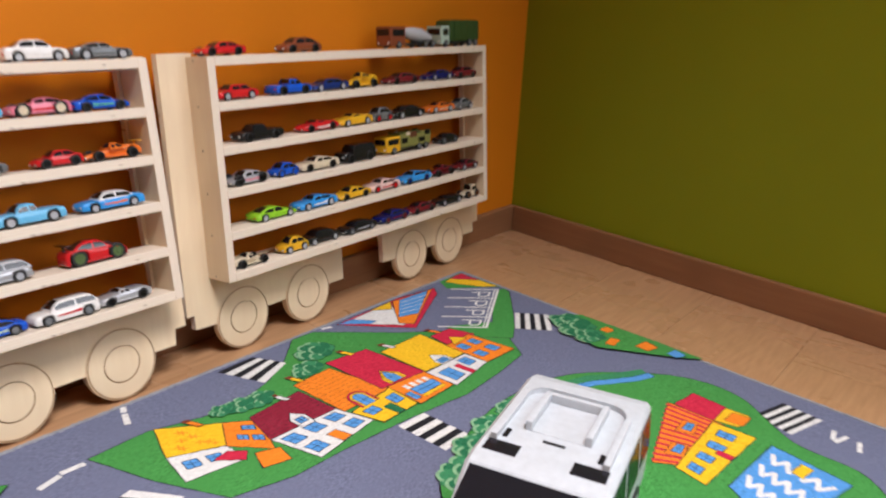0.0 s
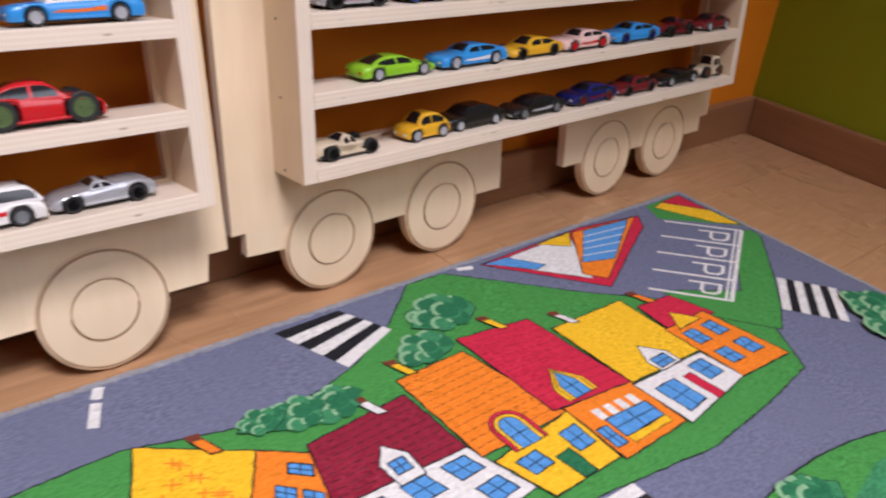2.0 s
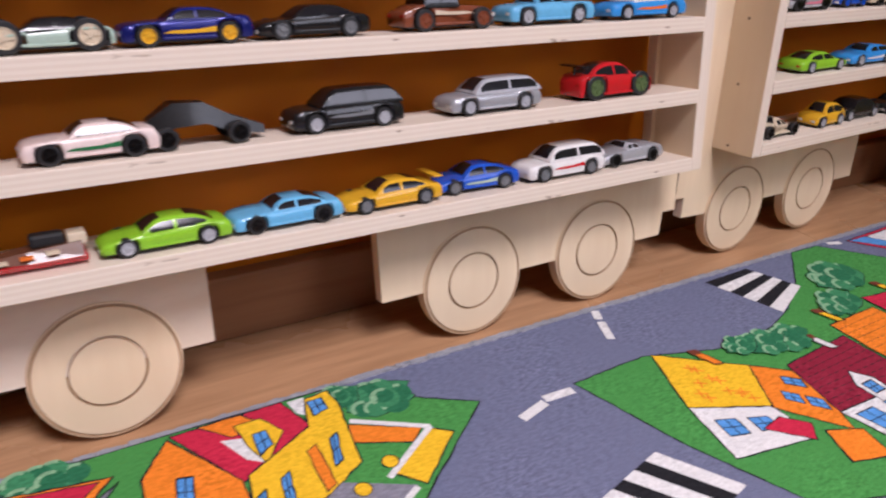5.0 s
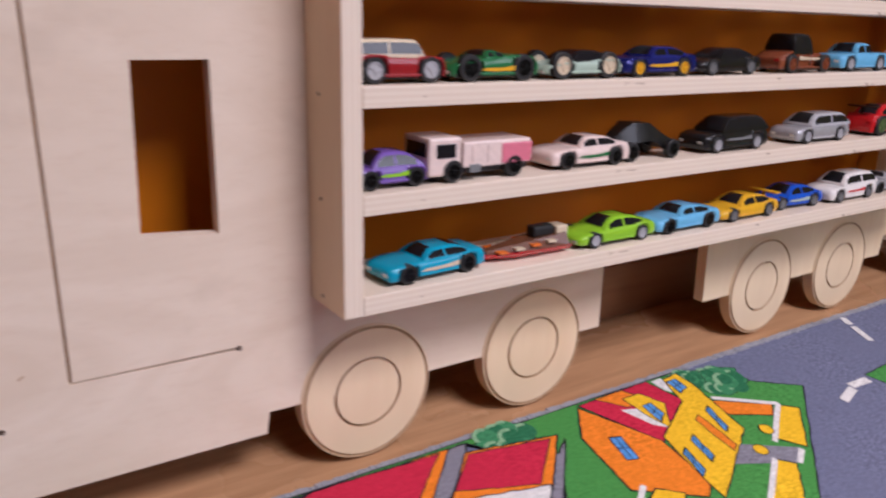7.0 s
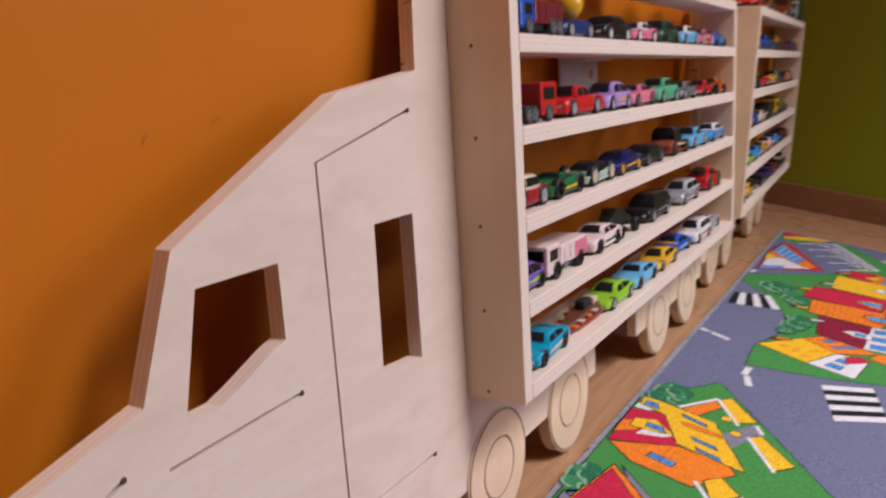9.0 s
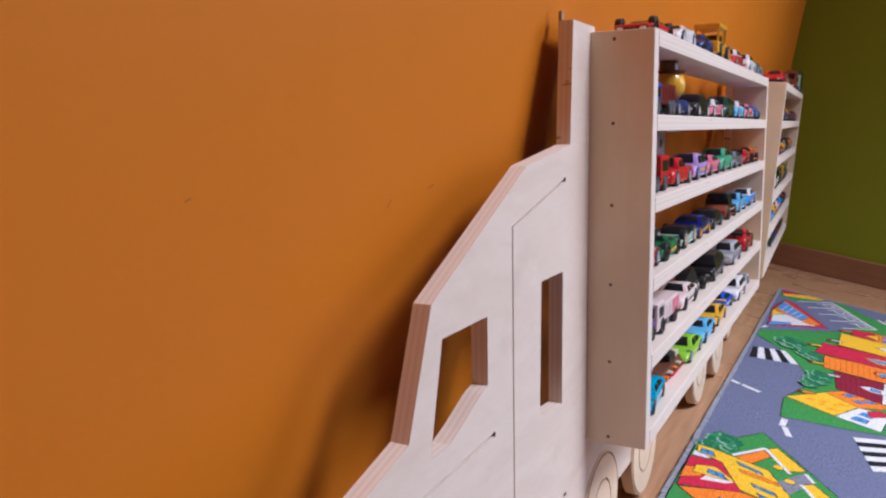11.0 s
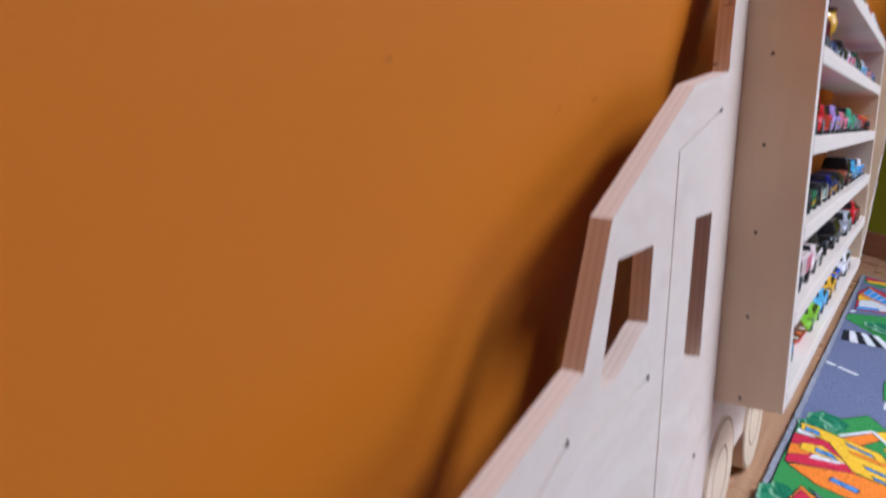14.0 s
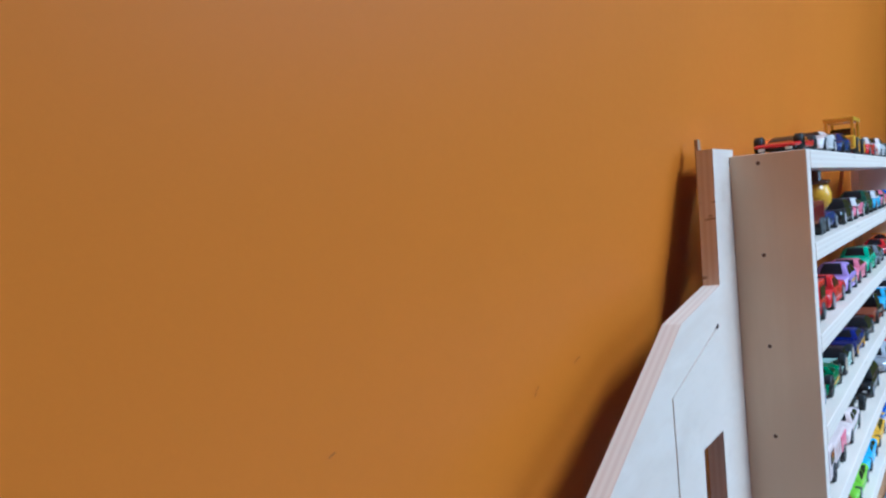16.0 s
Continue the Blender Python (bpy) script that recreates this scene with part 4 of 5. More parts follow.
def stroke(a, b, colour, w, z=None):
    if z is None:
        layer[0] += 1
        z = RUG_H + 0.0002 + 0.000003 * layer[0]
    a, b = Vector(a), Vector(b)
    d = (b - a).normalized() if (b - a).length > 1e-6 else Vector((1, 0))
    s = Vector((-d.y, d.x)) * w / 2
    e = d * w * 0.3
    flat_poly(pr, [a - e + s, b + e + s, b + e - s, a - e - s], z, NAMES.index(colour))


def lerp(p, q, k):
    return (p[0] + (q[0] - p[0]) * k, p[1] + (q[1] - p[1]) * k)


def in_quad(q, u, v):
    return lerp(lerp(q[0], q[1], u), lerp(q[3], q[2], u), v)


def sub_quad(q, u0, v0, u1, v1):
    return [in_quad(q, u0, v0), in_quad(q, u1, v0), in_quad(q, u1, v1), in_quad(q, u0, v1)]


def zebra(q, n, first="white"):
    """Bars across the quad, stacked from its first side to the third."""
    for i in range(n):
        c = first if i % 2 == 0 else ("black" if first == "white" else "white")
        ink(sub_quad(q, 0, i / n, 1, (i + 1) / n), c, 0)


def panes(q, us, vs, w, h, colour="sky"):
    for u in us:
        for v in vs:
            s = sub_quad(q, u - w / 2, v - h / 2, u + w / 2, v + h / 2)
            ink(s, colour, 0.0016)
            stroke(lerp(s[0], s[1], .5), lerp(s[3], s[2], .5), "black", 0.0009)
            stroke(lerp(s[0], s[3], .5), lerp(s[1], s[2], .5), "black", 0.0009)


def tiles(q, rows, colour="black"):
    for i in range(1, rows):
        a, b = in_quad(q, 0.03, i / rows), in_quad(q, 0.97, i / rows)
        for k in range(9):
            stroke(lerp(a, b, (k + .15) / 9), lerp(a, b, (k + .8) / 9), colour, 0.0007)


def shrub(x, y, r, seed=1):
    rnd = random.Random(seed)
    n = 13
    pts = [(x + r * (1 + .22 * math.sin(5 * a + seed)) * math.cos(a) * rnd.uniform(.88, 1.08), y + r * .72 * math.sin(a) * rnd.uniform(.86, 1.1)) for a in [2 * math.pi * i / n for i in range(n)]]
    ink(pts, "leaf_mid", 0.0010)
    for k in range(9):
        a, d = k * 0.8 + rnd.uniform(0, .5), (0.15 if k > 6 else rnd.uniform(.45, .78)) * r
        cx, cy, s = x + d * math.cos(a), y + .72 * d * math.sin(a), r * rnd.uniform(.30, .42)
        ink(arc(cx, cy, s, 0, 336, 14), "leaf_mid" if k % 2 else "leaf", 0)
        ink(ribbon(arc(cx, cy, s * .86, 60, 200, 8), s * .34), "leaf_light", 0)


def chimney(x, y, c="yellow"):
    ink([(x - .004, y), (x + .004, y - .002), (x + .010, y - .020), (x + .002, y - .018)], c, 0.0014)
    ink([(x - .006, y + .006), (x + .004, y + .004), (x + .004, y - .003), (x - .005, y - .001)], "brown", 0)


def smooth(pts, n=6):
    out = []
    for i in range(len(pts)):
        p0, p1, p2, p3 = (Vector(pts[(i + k - 1) % len(pts)]) for k in range(4))
        for j in range(n):
            t = j / n
            out.append(tuple(0.5 * ((2 * p1) + (p2 - p0) * t + (2 * p0 - 5 * p1 + 4 * p2 - p3) * t * t + (3 * p1 - p0 - 3 * p2 + p3) * t ** 3)))
    return out


# lawn with the long row of houses
ink([(.486, -.097), (.56, -.094), (.64, -.118), (.70, -.112), (.742, -.098), (.788, -.072), (.822, -.044), (.846, -.024), (.886, -.026), (.93, -.070), (.98, -.122), (1.030, -.165), (1.095, -.214), (1.100, -.236), (1.085, -.262), (1.052, -.306),
     (.98, -.314), (.90, -.318), (.80, -.302), (.70, -.292), (.62, -.288), (.55, -.268), (.515, -.19)], "grass")
# lawn by the car park
ink([(1.050, -.160), (1.120, -.204), (1.160, -.176), (1.243, -.128), (1.258, -.132), (1.254, -.148), (1.180, -.205), (1.126, -.244), (1.090, -.264), (1.040, -.200)], "grass", 0.0016)
ink([(1.200, -.028), (1.264, -.026), (1.262, -.122), (1.184, -.058)], "grass", 0)
ink([(1.226, -.030), (1.264, -.028), (1.262, -.074)], "crimson", 0.0016)
ink([(1.206, -.036), (1.226, -.030), (1.262, -.076), (1.260, -.118), (1.238, -.100)], "yellow", 0.0016)
# car park with white bays
PARK = [(1.186, -.066), (1.246, -.128), (1.094, -.210), (1.042, -.152)]
for k in range(5):
    stroke(lerp(PARK[0], PARK[3], k / 4), lerp(PARK[1], PARK[2], k / 4), "white", 0.0036)
stroke(PARK[1], PARK[2], "white", 0.0042)
stroke(lerp(PARK[0], PARK[1], .93), lerp(PARK[3], PARK[2], .93), "white", 0.0022)
for k in range(4):
    v = .25 * k
    letter = [in_quad(PARK, u, v + w) for u, w in ((.46, .08), (.84, .08), (.84, .17), (.78, .20), (.66, .20), (.62, .17), (.62, .08))]
    for p, q in zip(letter, letter[1:]):
        stroke(p, q, "white", 0.0034)
# shop with blue glass beside the edge
ink([(.930, -.032), (1.080, -.026), (1.168, -.040), (1.150, -.062), (1.012, -.130)], "crimson")
ink([(.940, -.036), (1.060, -.030), (1.040, -.060), (1.008, -.110)], "white", 0.0018)
ink([(1.010, -.030), (1.064, -.028), (1.040, -.052)], "yellow", 0.0016)
ink([(.934, -.033), (.962, -.034), (.988, -.066), (.972, -.068)], "sky", 0.0014)
GLASS = [(1.080, -.034), (1.150, -.040), (1.060, -.094), (1.024, -.082)]
ink([(1.066, -.030), (1.162, -.040), (1.022, -.118), (1.006, -.098)], "orange", 0.0016)
ink(GLASS, "sky", 0.0014)
for k in range(1, 5):
    stroke(lerp(GLASS[0], GLASS[3], k / 5), lerp(GLASS[1], GLASS[2], k / 5), "white", 0.0014)
# crossings
zebra([(.706, -.030), (.768, -.028), (.790, -.076), (.732, -.100)], 6, "black")
zebra([(.774, -.303), (.820, -.306), (.820, -.381), (.773, -.380)], 7)
zebra([(1.178, -.210), (1.124, -.246), (1.160, -.294), (1.212, -.256)], 7)
zebra([(.488, -.181), (.520, -.232), (.436, -.252), (.400, -.203)], 7)
CROSS = [(1.102, -.682), (1.119, -.630), (1.180, -.650), (1.169, -.704)]
zebra([CROSS[0], CROSS[3], CROSS[2], CROSS[1]], 8)
# dashes
for a, b in (((.570, -.026), (.566, -.034)), ((.563, -.042), (.555, -.062)), ((.478, -.103), (.456, -.102)), ((.450, -.106), (.428, -.112))):
    stroke(a, b, "white", 0.0075)
stroke((.905, -.028), (.918, -.032), "white", 0.006)
for k in range(3):
    c = (1.150 - .004 * k, -.722 - .016 * k)
    stroke(c, (c[0] - .022, c[1] - .004 + .012 * (k % 2)), "white", 0.006)
# houses, left to right
YR = [(.568, -.096), (.632, -.142), (.606, -.186), (.545, -.158)]
WF = [(.545, -.158), (.606, -.186), (.606, -.224), (.534, -.212)]
OG = [(.632, -.142), (.668, -.170), (.640, -.232), (.604, -.186)]
ink(WF, "white")
panes(WF, (.28, .66), (.45,), .24, .34)
ink([(.578, -.200), (.600, -.196), (.616, -.212), (.604, -.226)], "crimson", 0.0014)
ink(OG, "orange")
panes(OG, (.62,), (.25,), .34, .16)
panes(OG, (.42, .76), (.62,), .26, .18)
ink(YR, "yellow")
for k in range(11):
    rnd = random.Random(k)
    u, v = rnd.uniform(.1, .8), rnd.uniform(.15, .85)
    stroke(in_quad(YR, u, v), in_quad(YR, u + .14, v), "orange", 0.0014)
    stroke(in_quad(YR, u + .06, v - .08), in_quad(YR, u + .06, v + .08), "orange", 0.0014)
ink([(.618, -.222), (.646, -.234), (.640, -.262), (.606, -.252)], "orange", 0.0016)
WHITE = [(.648, -.214), (.750, -.218), (.764, -.272), (.664, -.284)]
ink(WHITE, "white")
panes(WHITE, (.17, .50, .82), (.25,), .20, .30)
panes(WHITE, (.17, .82), (.72,), .20, .30)
ink(sub_quad(WHITE, .42, .60, .58, .98), "orange", 0.0014)
DR = [(.662, -.156), (.748, -.150), (.750, -.218), (.648, -.214)]
ink(DR, "maroon")
tiles(DR, 9)
ink([(.690, -.200), (.702, -.184), (.714, -.200), (.712, -.222), (.692, -.222)], "white", 0.0016)
panes([(.695, -.200), (.709, -.200), (.709, -.214), (.695, -.214)], (.5,), (.5,), .9, .9)
YH = [(.756, -.240), (.836, -.232), (.832, -.286), (.768, -.286)]
OR = [(.752, -.134), (.820, -.132), (.836, -.232), (.752, -.232)]
ink(OR, "orange")
tiles(OR, 12, "brown")
SH = [(.836, -.228), (.906, -.236), (.904, -.290), (.834, -.290)]
CR = [(.826, -.117), (.900, -.127), (.906, -.236), (.828, -.226)]
ink(CR, "crimson")
tiles(CR, 12, "maroon")
ink(SH, "orange")
panes(SH, (.56,), (.58,), .62, .34)
for k in range(4):
    ink(sub_quad(SH, .22 + .17 * k, .20, .32 + .17 * k, .40), "white", 0)
ink(sub_quad(SH, .26, .76, .88, .88), "yellow", 0.001)
panes(SH, (.12,), (.66,), .16, .34)
ink(YH, "yellow")
panes(YH, (.24,), (.38,), .26, .34)
panes(YH, (.82,), (.42,), .24, .40)
ink(sub_quad(YH, .44, .48, .64, .98), "leaf", 0.0014)
for cx, cy, c, d in ((.790, -.216, "crimson", "yellow"), (.862, -.200, "yellow", "crimson")):
    for k, col in ((1.0, c), (0.78, d if c == "crimson" else c), (0.56, "sky")):
        top = arc(cx, cy - .004, .016 * k, 0, 180, 8) if c == "crimson" else [(cx + .016 * k, cy - .010), (cx, cy + .012 * k), (cx - .016 * k, cy - .010)]
        ink(top + [(cx - .016 * k, cy - .026), (cx + .016 * k, cy - .026)], col, 0.0012 if k < 1 else 0.0009)
    stroke((cx, cy + .004), (cx, cy - .026), "black", 0.0009)
    stroke((cx - .009, cy - .013), (cx + .009, cy - .013), "black", 0.0009)
WH = [(.904, -.240), (.990, -.244), (.992, -.284), (.906, -.294)]
RH = [(.992, -.206), (1.050, -.206), (1.058, -.288), (.992, -.284)]
YL = [(.907, -.150), (.996, -.152), (.992, -.242), (.906, -.238)]
RR = [(1.002, -.168), (1.046, -.172), (1.058, -.214), (.996, -.210)]
ink(RR, "crimson")
ink(YL, "yellow")
ink(RH, "orange")
panes(RH, (.28, .72), (.28, .68), .26, .24)
ink([(1.004, -.214), (1.020, -.190), (1.038, -.212)], "yellow", 0.0016)
ink(WH, "white")
panes(WH, (.26,), (.55,), .28, .62)
panes(WH, (.80,), (.40,), .22, .50)
ink(sub_quad(WH, .50, .30, .62, 1), "crimson", 0.001)
ink([(.938, -.228), (.950, -.208), (.966, -.226), (.966, -.242), (.940, -.242)], "white", 0.0016)
panes([(.942, -.226), (.962, -.226), (.962, -.240), (.942, -.240)], (.5,), (.5,), .9, .9)
for x, y, c in ((.604, -.112, "orange"), (.716, -.140, "white"), (.762, -.116, "yellow"), (.866, -.108, "yellow"), (.926, -.136, "white"), (1.016, -.152, "orange")):
    chimney(x, y, c)
shrub(.842, -.080, .033, 3)
shrub(.796, -.114, .025, 5)
shrub(.698, -.130, .024, 7)
shrub(.672, -.126, .022, 8)
shrub(.648, -.120, .017, 9)
# yard with the yellow house near the cab
ink([(-.130, -.022), (.318, -.024), (.342, -.044), (.408, -.085), (.306, -.164), (.230, -.222), (.130, -.230), (.060, -.200), (.090, -.150), (.150, -.070), (.100, -.026)], "grass")
shrub(.345, -.050, .026, 11)
shrub(.318, -.036, .018, 12)
shrub(.130, -.034, .024, 13)
ink([(.204, -.026), (.280, -.024), (.290, -.056), (.234, -.086)], "crimson")
ink([(.222, -.025), (.252, -.025), (.262, -.040), (.240, -.044)], "orange", 0.0014)
ink([(.232, -.044), (.246, -.048), (.252, -.076), (.242, -.068)], "white", 0)
ink([(.244, -.034), (.262, -.034), (.272, -.052), (.252, -.078), (.246, -.056)], "yellow", 0.0012)
panes([(.252, -.046), (.262, -.046), (.262, -.062), (.250, -.070)], (.5,), (.5,), .9, .9)
ink([(.284, -.026), (.296, -.026), (.296, -.050), (.286, -.040)], "white", 0)
ink([(.202, -.028), (.234, -.084), (.232, -.130), (.219, -.140), (.174, -.112), (.180, -.057)], "orange")
panes([(.199, -.064), (.209, -.067), (.203, -.092), (.193, -.089)], (.5,), (.5,), .95, .95)
ink([(.296, -.028), (.314, -.026), (.316, -.042), (.306, -.102), (.228, -.146), (.230, -.126), (.238, -.082), (.288, -.056)], "yellow")
panes([(.296, -.031), (.308, -.031), (.308, -.045), (.295, -.049)], (.5,), (.5,), .9, .9)
for u, v in (((.305, -.069), (.298, -.095)), ((.264, -.089), (.259, -.113)), ((.246, -.097), (.240, -.121))):
    panes([(u[0] - .002, u[1]), (u[0] - .009, u[1] - .004), (v[0] - .009, v[1] - .004), (v[0] - .002, v[1])], (.5,), (.5,), .98, .98)
ink([(.286, -.074), (.278, -.078), (.276, -.116), (.284, -.112)], "orange", 0.0012)
ink([(.312, -.066), (.356, -.091), (.344, -.101), (.309, -.084)], "orange", 0.0014)
ink([(.361, -.094), (.374, -.104), (.334, -.138), (.318, -.119)], "yellow", 0.0016)
ink([(.287, -.113), (.328, -.136), (.312, -.147), (.264, -.126)], "path", 0)
ink([(.297, -.136), (.308, -.146), (.268, -.182), (.246, -.166)], "yellow", 0.0016)
for a, b in (((.316, -.064), (.361, -.092)), ((.361, -.093), (.316, -.122)), ((.296, -.136), (.246, -.167)), ((.312, -.146), (.326, -.138))):
    stroke(a, b, "white", 0.0042)
for x, y in ((.322, -.110), (.296, -.124)):
    ink(arc(x, y, .0058, 0, 330, 10), "yellow", 0.0010)
ink([(.190, -.118), (.206, -.130), (.186, -.150), (.160, -.132)], "yellow", 0.0016)
stroke((.184, -.113), (.158, -.132), "white", 0.0042)
stroke((.158, -.134), (.184, -.152), "white", 0.0036)
ink([(.154, -.138), (.180, -.154), (.150, -.176), (.126, -.158)], "orange", 0.0014)
# red hall with white yards beside the edge
ink([(.078, -.026), (.100, -.026), (.086, -.046), (.060, -.066), (.128, -.064), (.154, -.062), (.168, -.052), (.076, -.156), (-.02, -.160), (-.15, -.06), (-.02, -.026)], "path", 0.0016)
ink([(.094, -.034), (.166, -.046), (.126, -.088), (.060, -.068)], "orange")
ink([(.095, -.036), (.158, -.047), (.122, -.081), (.067, -.062)], "crimson", 0.0012)
ink([(-.016, -.024), (.086, -.026), (.022, -.090), (-.120, -.050), (-.090, -.028), (-.056, -.040), (-.026, -.028)], "orange")
ink([(-.014, -.024), (.077, -.027), (.018, -.080), (-.108, -.044), (-.092, -.029), (-.054, -.042), (-.024, -.028)], "crimson", 0.0012)
ink([(-.086, -.026), (-.032, -.026), (-.052, -.038), (-.090, -.030)], "white", 0.0012)
ink([(.066, -.070), (.128, -.084), (.109, -.108), (.056, -.096)], "white", 0.0014)
stroke((.070, -.080), (.092, -.100), "black", 0.007)
ink([(.057, -.068), (.066, -.072), (.054, -.096), (.020, -.126), (.006, -.112), (.026, -.088)], "sky", 0.0014)
ink([(.059, -.098), (.107, -.108), (.073, -.140), (.021, -.128)], "leaf_mid", 0.0014)
ink([(.018, -.086), (.010, -.110), (-.010, -.128), (-.090, -.100), (-.120, -.056), (-.080, -.056), (-.030, -.074)], "white", 0.0014)
ink([(-.043, -.074), (-.046, -.092), (-.066, -.096), (-.100, -.066), (-.080, -.062)], "sky", 0.0012)
ink([(-.034, -.088), (.014, -.101), (.004, -.120), (-.056, -.102)], "orange", 0.0012)
ink([(-.034, -.090), (.009, -.101), (.001, -.114), (-.048, -.098)], "crimson", 0.001)
ink([(.006, -.124), (.016, -.130), (.010, -.142), (-.012, -.134)], "sky", 0.0010)
ink([(.019, -.127), (.075, -.142), (.072, -.155), (.014, -.142)], "white", 0.0014)
ink([(.012, -.143), (.072, -.157), (.058, -.186), (.000, -.170)], "orange", 0.0014)
shrub(-.124, -.034, .024, 17)
# park in the middle of the rug
ink(smooth([(1.020, -.384), (1.095, -.440), (1.150, -.520), (1.150, -.600), (1.080, -.690), (1.060, -.780), (.960, -.830), (.800, -.800), (.720, -.620), (.690, -.450), (.780, -.392), (.900, -.366)]), "grass")
ink(ribbon([(.925, -.412), (.980, -.404), (1.020, -.408), (1.050, -.420), (1.074, -.438), (1.102, -.456), (1.126, -.470)], 0.016), "leaf_mid", 0)
ink(ribbon([(.920, -.428), (.975, -.420), (1.016, -.420), (1.044, -.433), (1.068, -.451), (1.096, -.470), (1.124, -.482)], 0.013), "sky", 0.0012)
shrub(.905, -.388, .030, 21)
shrub(.850, -.392, .030, 22)
shrub(.800, -.402, .032, 23)
shrub(.748, -.424, .032, 24)
stroke((.960, -.460), (1.010, -.500), "white", 0.003)
stroke((.930, -.470), (.985, -.515), "white", 0.003)
stroke((.985, -.480), (.958, -.492), "white", 0.003)
STR = [(1.064, -.532), (1.058, -.612), (.946, -.628), (.915, -.575)]
ink([(1.113, -.548), (1.106, -.596), (1.050, -.600), (1.066, -.540)], "crimson")
ink(STR, "orange")
for k in range(12):
    stroke(lerp(STR[0], STR[3], (k + .5) / 12), lerp(STR[1], STR[2], (k + .5) / 12), "crimson", 0.0048)
HALL = [(.924, -.600), (1.056, -.596), (1.056, -.652), (.914, -.640)]
ink(HALL, "yellow")
panes(HALL, (.14, .36, .60, .84), (.46,), .12, .42)
ink(sub_quad(HALL, .48, .56, .56, .98), "crimson", 0.001)
for x, y in ((1.020, -.578), (.962, -.588)):
    ink([(x - .020, y + .010), (x + .012, y + .012), (x + .018, y - .006), (x - .012, y - .012)], "orange", 0.0012)
    panes([(x - .010, y + .006), (x + .012, y + .006), (x + .014, y - .004), (x - .008, y - .006)], (.5,), (.5,), .95, .95)
ink([(1.104, -.596), (1.104, -.629), (1.066, -.627), (1.060, -.596)], "yellow", 0.0016)
ink([(1.098, -.608), (1.100, -.632), (1.072, -.630), (1.070, -.606)], "orange", 0.0012)
POND = [(1.052, -.672), (1.030, -.768), (.880, -.730), (.930, -.660)]
ink(POND, "sky")
for k in range(3):
    zz = [in_quad(POND, .1 + .1 * i, .22 + .26 * k + (.07 if i % 2 else -.07)) for i in range(9)]
    for a, b in zip(zz, zz[1:]):
        stroke(a, b, "white", 0.006)
ink(sub_quad(POND, .42, .06, .58, .26), "yellow", 0.001)
# lawn along the far edge
ink([(1.205, -.262), (1.246, -.300), (1.236, -.440), (1.228, -.520), (1.205, -.488), (1.150, -.380), (1.166, -.330)], "grass", 0.0007)
shrub(1.206, -.292, .030, 30)
shrub(1.196, -.322, .036, 31)
shrub(1.180, -.352, .028, 32)
ink([(1.170, -.384), (1.196, -.380), (1.200, -.396), (1.172, -.398)], "orange", 0.001)
ink([(1.212, -.352), (1.232, -.356), (1.226, -.372), (1.210, -.368)], "orange", 0.001)
ink([(1.196, -.422), (1.224, -.428), (1.216, -.452), (1.192, -.446)], "orange", 0.0014)
ink([(1.206, -.470), (1.228, -.474), (1.220, -.496), (1.200, -.488)], "sky", 0.001)
part("print", pr, [pile(YARN[n]) for n in NAMES], rug, "printed houses, lawns and crossings")

# ---- big white toy van on the rug ----
van = thing("toy_van", pose(0.848, -0.519, RUG_H + 0.0006, 0, 0, 13.2) @ Matrix.Diagonal((1, 1.11, 1, 1)), "large white plastic toy van standing on the play rug", "toy car")
VL, VW, VH = 0.335, 0.128, 0.112
shell = bmesh.new()
stations = []
for x, low_z, top_z, w in ((0.0, .030, VH - .010, .94), (-.006, .020, VH - .003, .98), (-.020, .018, VH, 1.0), (-.180, .018, VH, 1.0), (-.196, .018, VH - .003, 1.0), (-.238, .018, .070, 1.0), (-.246, .018, .066, 1.0), (-.318, .018, .056, .97), (-.335, .024, .044, .90)):
    y = VW / 2 * w
    stations.append((x, [(y * .95, low_z), (y, low_z + .010), (y, min(.060, top_z - .006)), (y * .95, top_z - .004), (y * .89, top_z)]))
part("body", loft(stations, 5), PLASTIC_WHITE, van)
rim = bmesh.new()
path = [(-.158, .049)] + [(-.066 + .022 * math.cos(radians(a)), .027 + .022 * math.sin(radians(a))) for a in range(90, -1, -18)] + [(-.066 + .022 * math.cos(radians(a)), -.027 + .022 * math.sin(radians(a))) for a in range(0, -91, -18)] + [(-.158, -.049)]
for a, b in zip(path, path[1:]):
    d = (Vector(b) - Vector(a)).normalized()
    n = Vector((-d.y, d.x)) * 0.0028
    q = [Vector(a) + n, Vector(b) + n, Vector(b) - n, Vector(a) - n]
    lo = [rim.verts.new((*p, VH - .001)) for p in q]
    hi = [rim.verts.new((*(p * .999), VH + .0062)) for p in q]
    rim.faces.new(hi)
    for i in range(4):
        rim.faces.new((lo[i], lo[(i + 1) % 4], hi[(i + 1) % 4], hi[i]))
part("roof_rail", rim, PLASTIC_WHITE, van, "raised white plastic roof rail")
tray = bmesh.new()
for a, b in (((-.128, -.030, VH), (-.060, -.024, VH + .0105)), ((-.128, .024, VH), (-.060, .030, VH + .0105)), ((-.066, -.024, VH), (-.060, .024, VH + .0105)), ((-.128, -.024, VH - .001), (-.066, .024, VH + .0012))):
    box(a, b, 0.0012, tray)
part("roof_tray", tray, PLASTIC_WHITE, van, "shallow white roof tray")
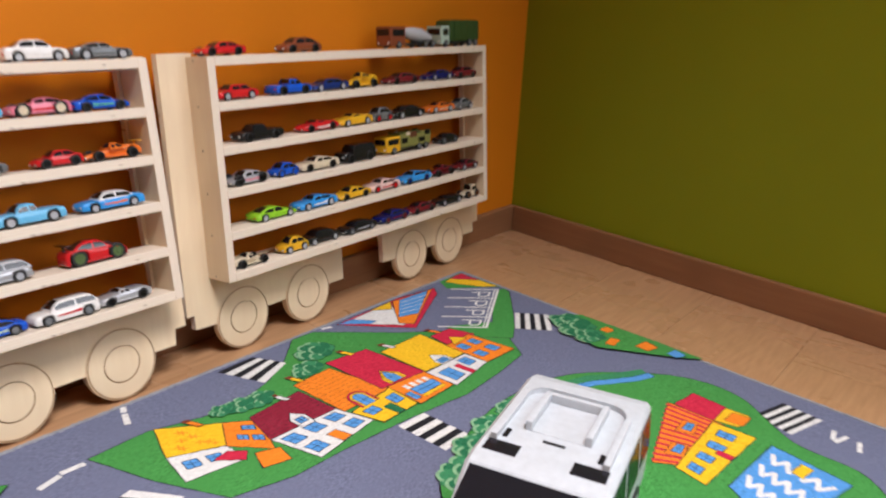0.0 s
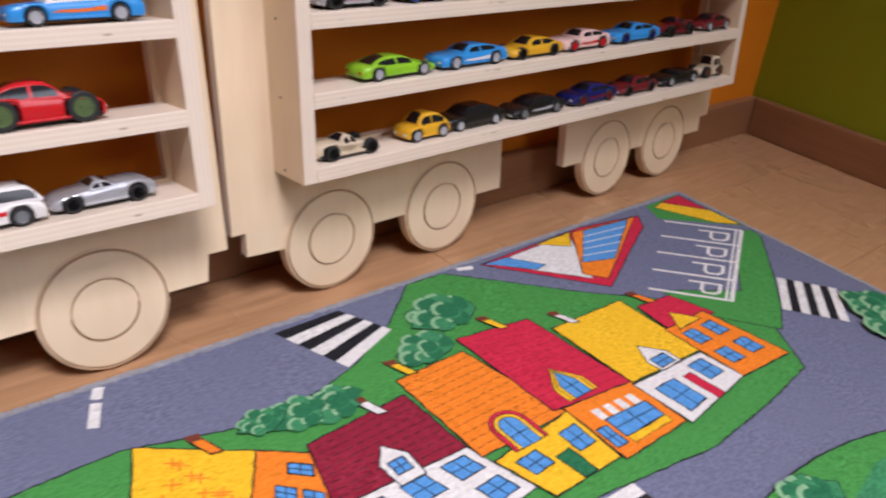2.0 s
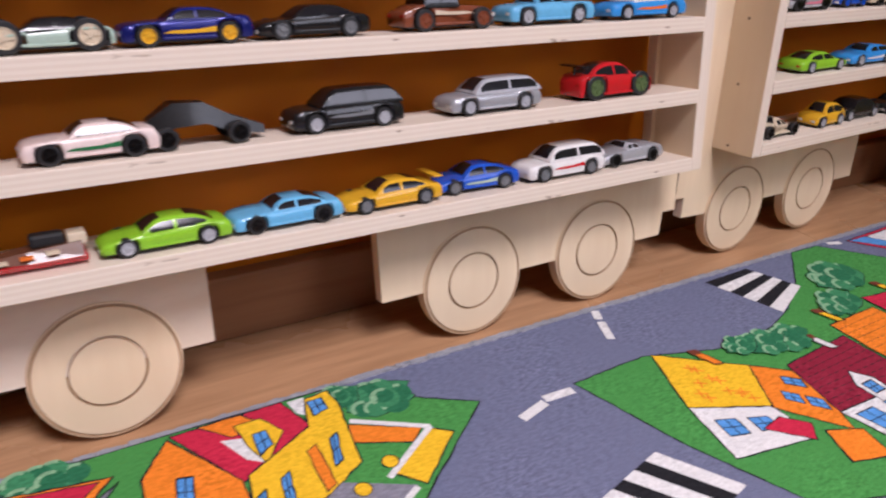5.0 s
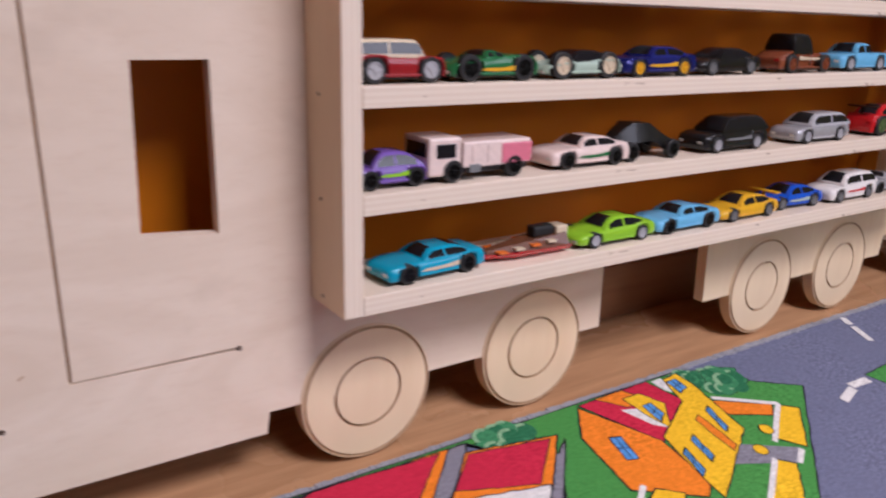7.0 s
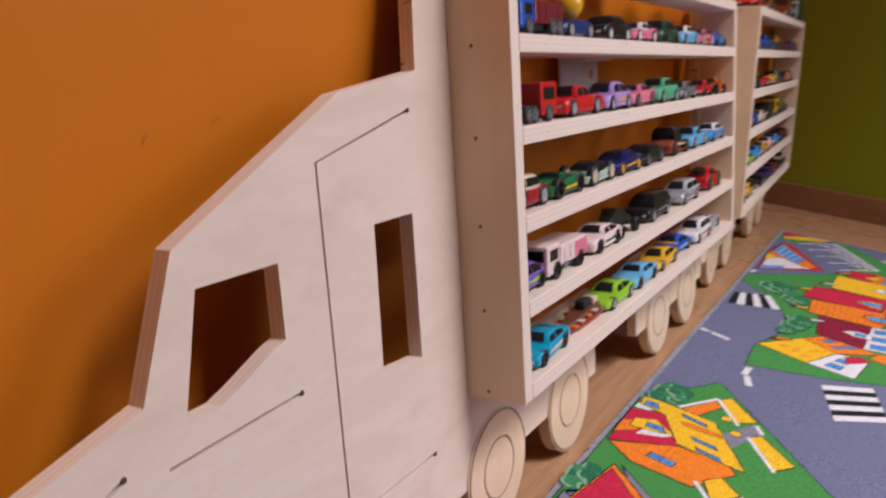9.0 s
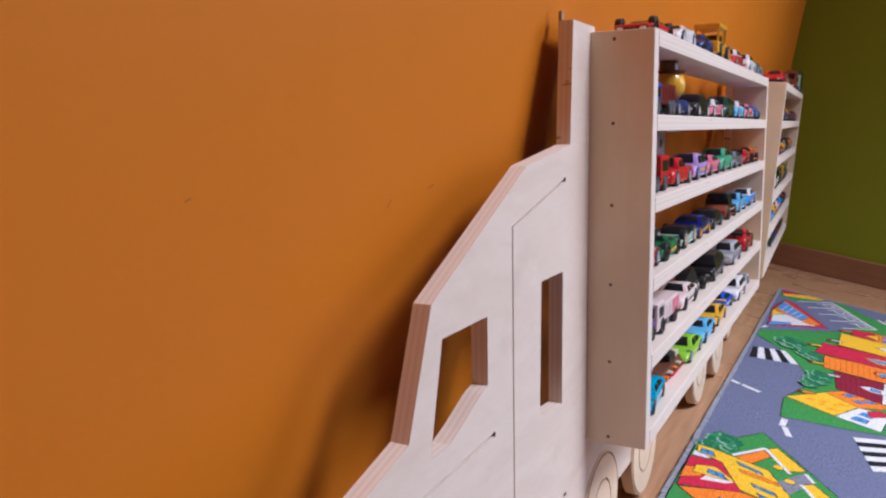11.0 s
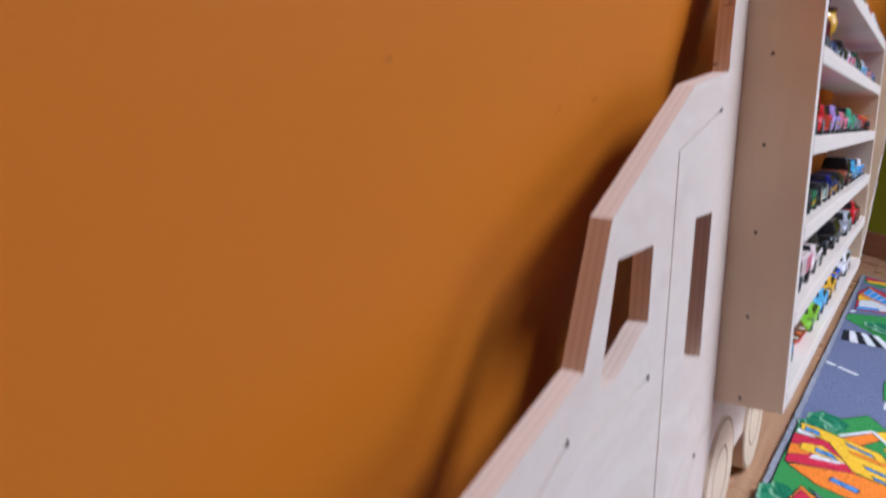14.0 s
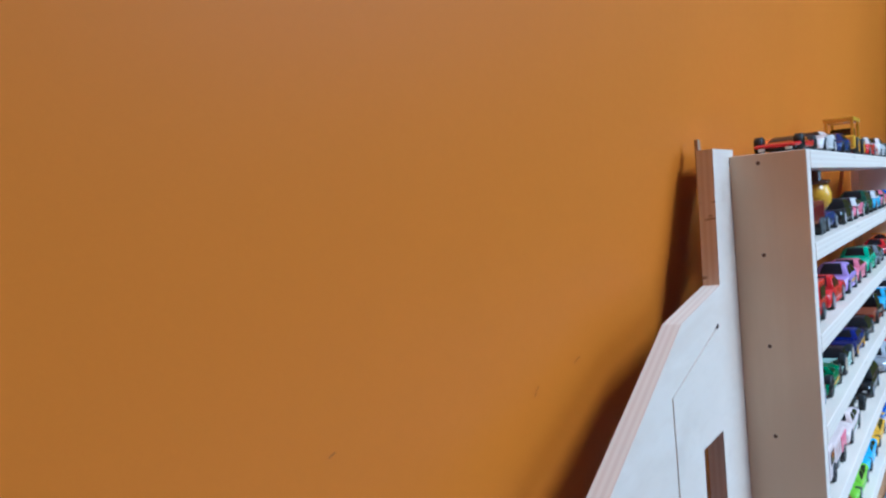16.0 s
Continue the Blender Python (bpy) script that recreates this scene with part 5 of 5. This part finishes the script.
for sy in (-1, 1):
    part("roof_window", box((-.178, sy * .038 - .015, VH - .002), (-.158, sy * .038 + .015, VH + .0008), .001), TINT, van, "small dark roof opening")
    part("vent", box((-.150, sy * .042 - .0025, VH - .002), (-.134, sy * .042 + .0025, VH + .0010), .0006), TINT, van, "narrow dark roof vent")
    for x0, x1 in ((-.185, -.130), (-.122, -.070), (-.062, -.014)):
        part("side_window", loft([(x0, [(VW / 2 + .0006, .062), (VW / 2 * .962, .103)]), (x1, [(VW / 2 + .0006, .062), (VW / 2 * .962, .103)])], 2), TINT, van, "dark side window")
    part("headlight", box((-.337, sy * .042 - .010, .034), (-.330, sy * .042 + .010, .044), .001), LAMP_GLASS, van, "clear headlight")
    for x in (-.070, -.270):
        toy_wheel(.022, .016, PAINTS["silver"], van, x, sy * (VW / 2 - .006), .022)
part("slot", box((-.142, -.010, VH - .002), (-.138, .010, VH + .0009), .0005), TINT, van, "narrow dark slot")
part("windscreen", loft([(-.1985, [(.040, VH - .006), (.055, VH - .0052)]), (-.2375, [(.040, .0715), (.060, .0725)])], 2), TINT, van, "dark sloping windscreen")
part("bumper", box((-.341, -.056, .018), (-.331, .056, .030), .003), RUBBER, van, "black bumper")

# ---- floor planks ----
plank = box((-0.6430, -0.0962, -0.008), (0.6430, 0.0962, 0.0), 0.0005)
plank_mesh = link_mesh("plank", plank, LAMINATE)
for r in range(15):
    y = WALL_Y - 0.033 - 0.193 * r
    for c in range(-3, 4):
        x = 0.47 + c * 1.287 + (0.43 * r) % 1.287 - 0.2
        xa, xb = max(x - 0.6435, WEST), min(x + 0.6435, GREEN_X + 0.05 - math.tan(radians(7)) * (WALL_Y - y))
        if xb - xa < 0.03:
            continue
        part("plank", plank_mesh, None, floor, "", pose((xa + xb) / 2, y, 0) @ Matrix.Diagonal(((xb - xa) / 1.287, 1, 1, 1)))

# ---- scuffs on the orange wall ----
north = bpy.data.objects["wall_north"]
SCUFF = plain("dark_scuff", (0.46, 0.15, 0.008), 0.8)
for x, z, dx, dz in ((-0.210, 0.307, 0.003, 0.004), (-0.170, 0.314, 0.006, 0.002), (-0.345, 0.322, 0.003, 0.001)):
    sc = bmesh.new()
    pts = ribbon([(x, z), (x + dx * .5, z + dz * .7), (x + dx, z + dz)], 0.0008)
    vs = [sc.verts.new((px, WALL_Y - 0.0004, pz)) for px, pz in pts]
    sc.faces.new(vs)
    part("scuff", sc, SCUFF, north, "short dark scuff mark")
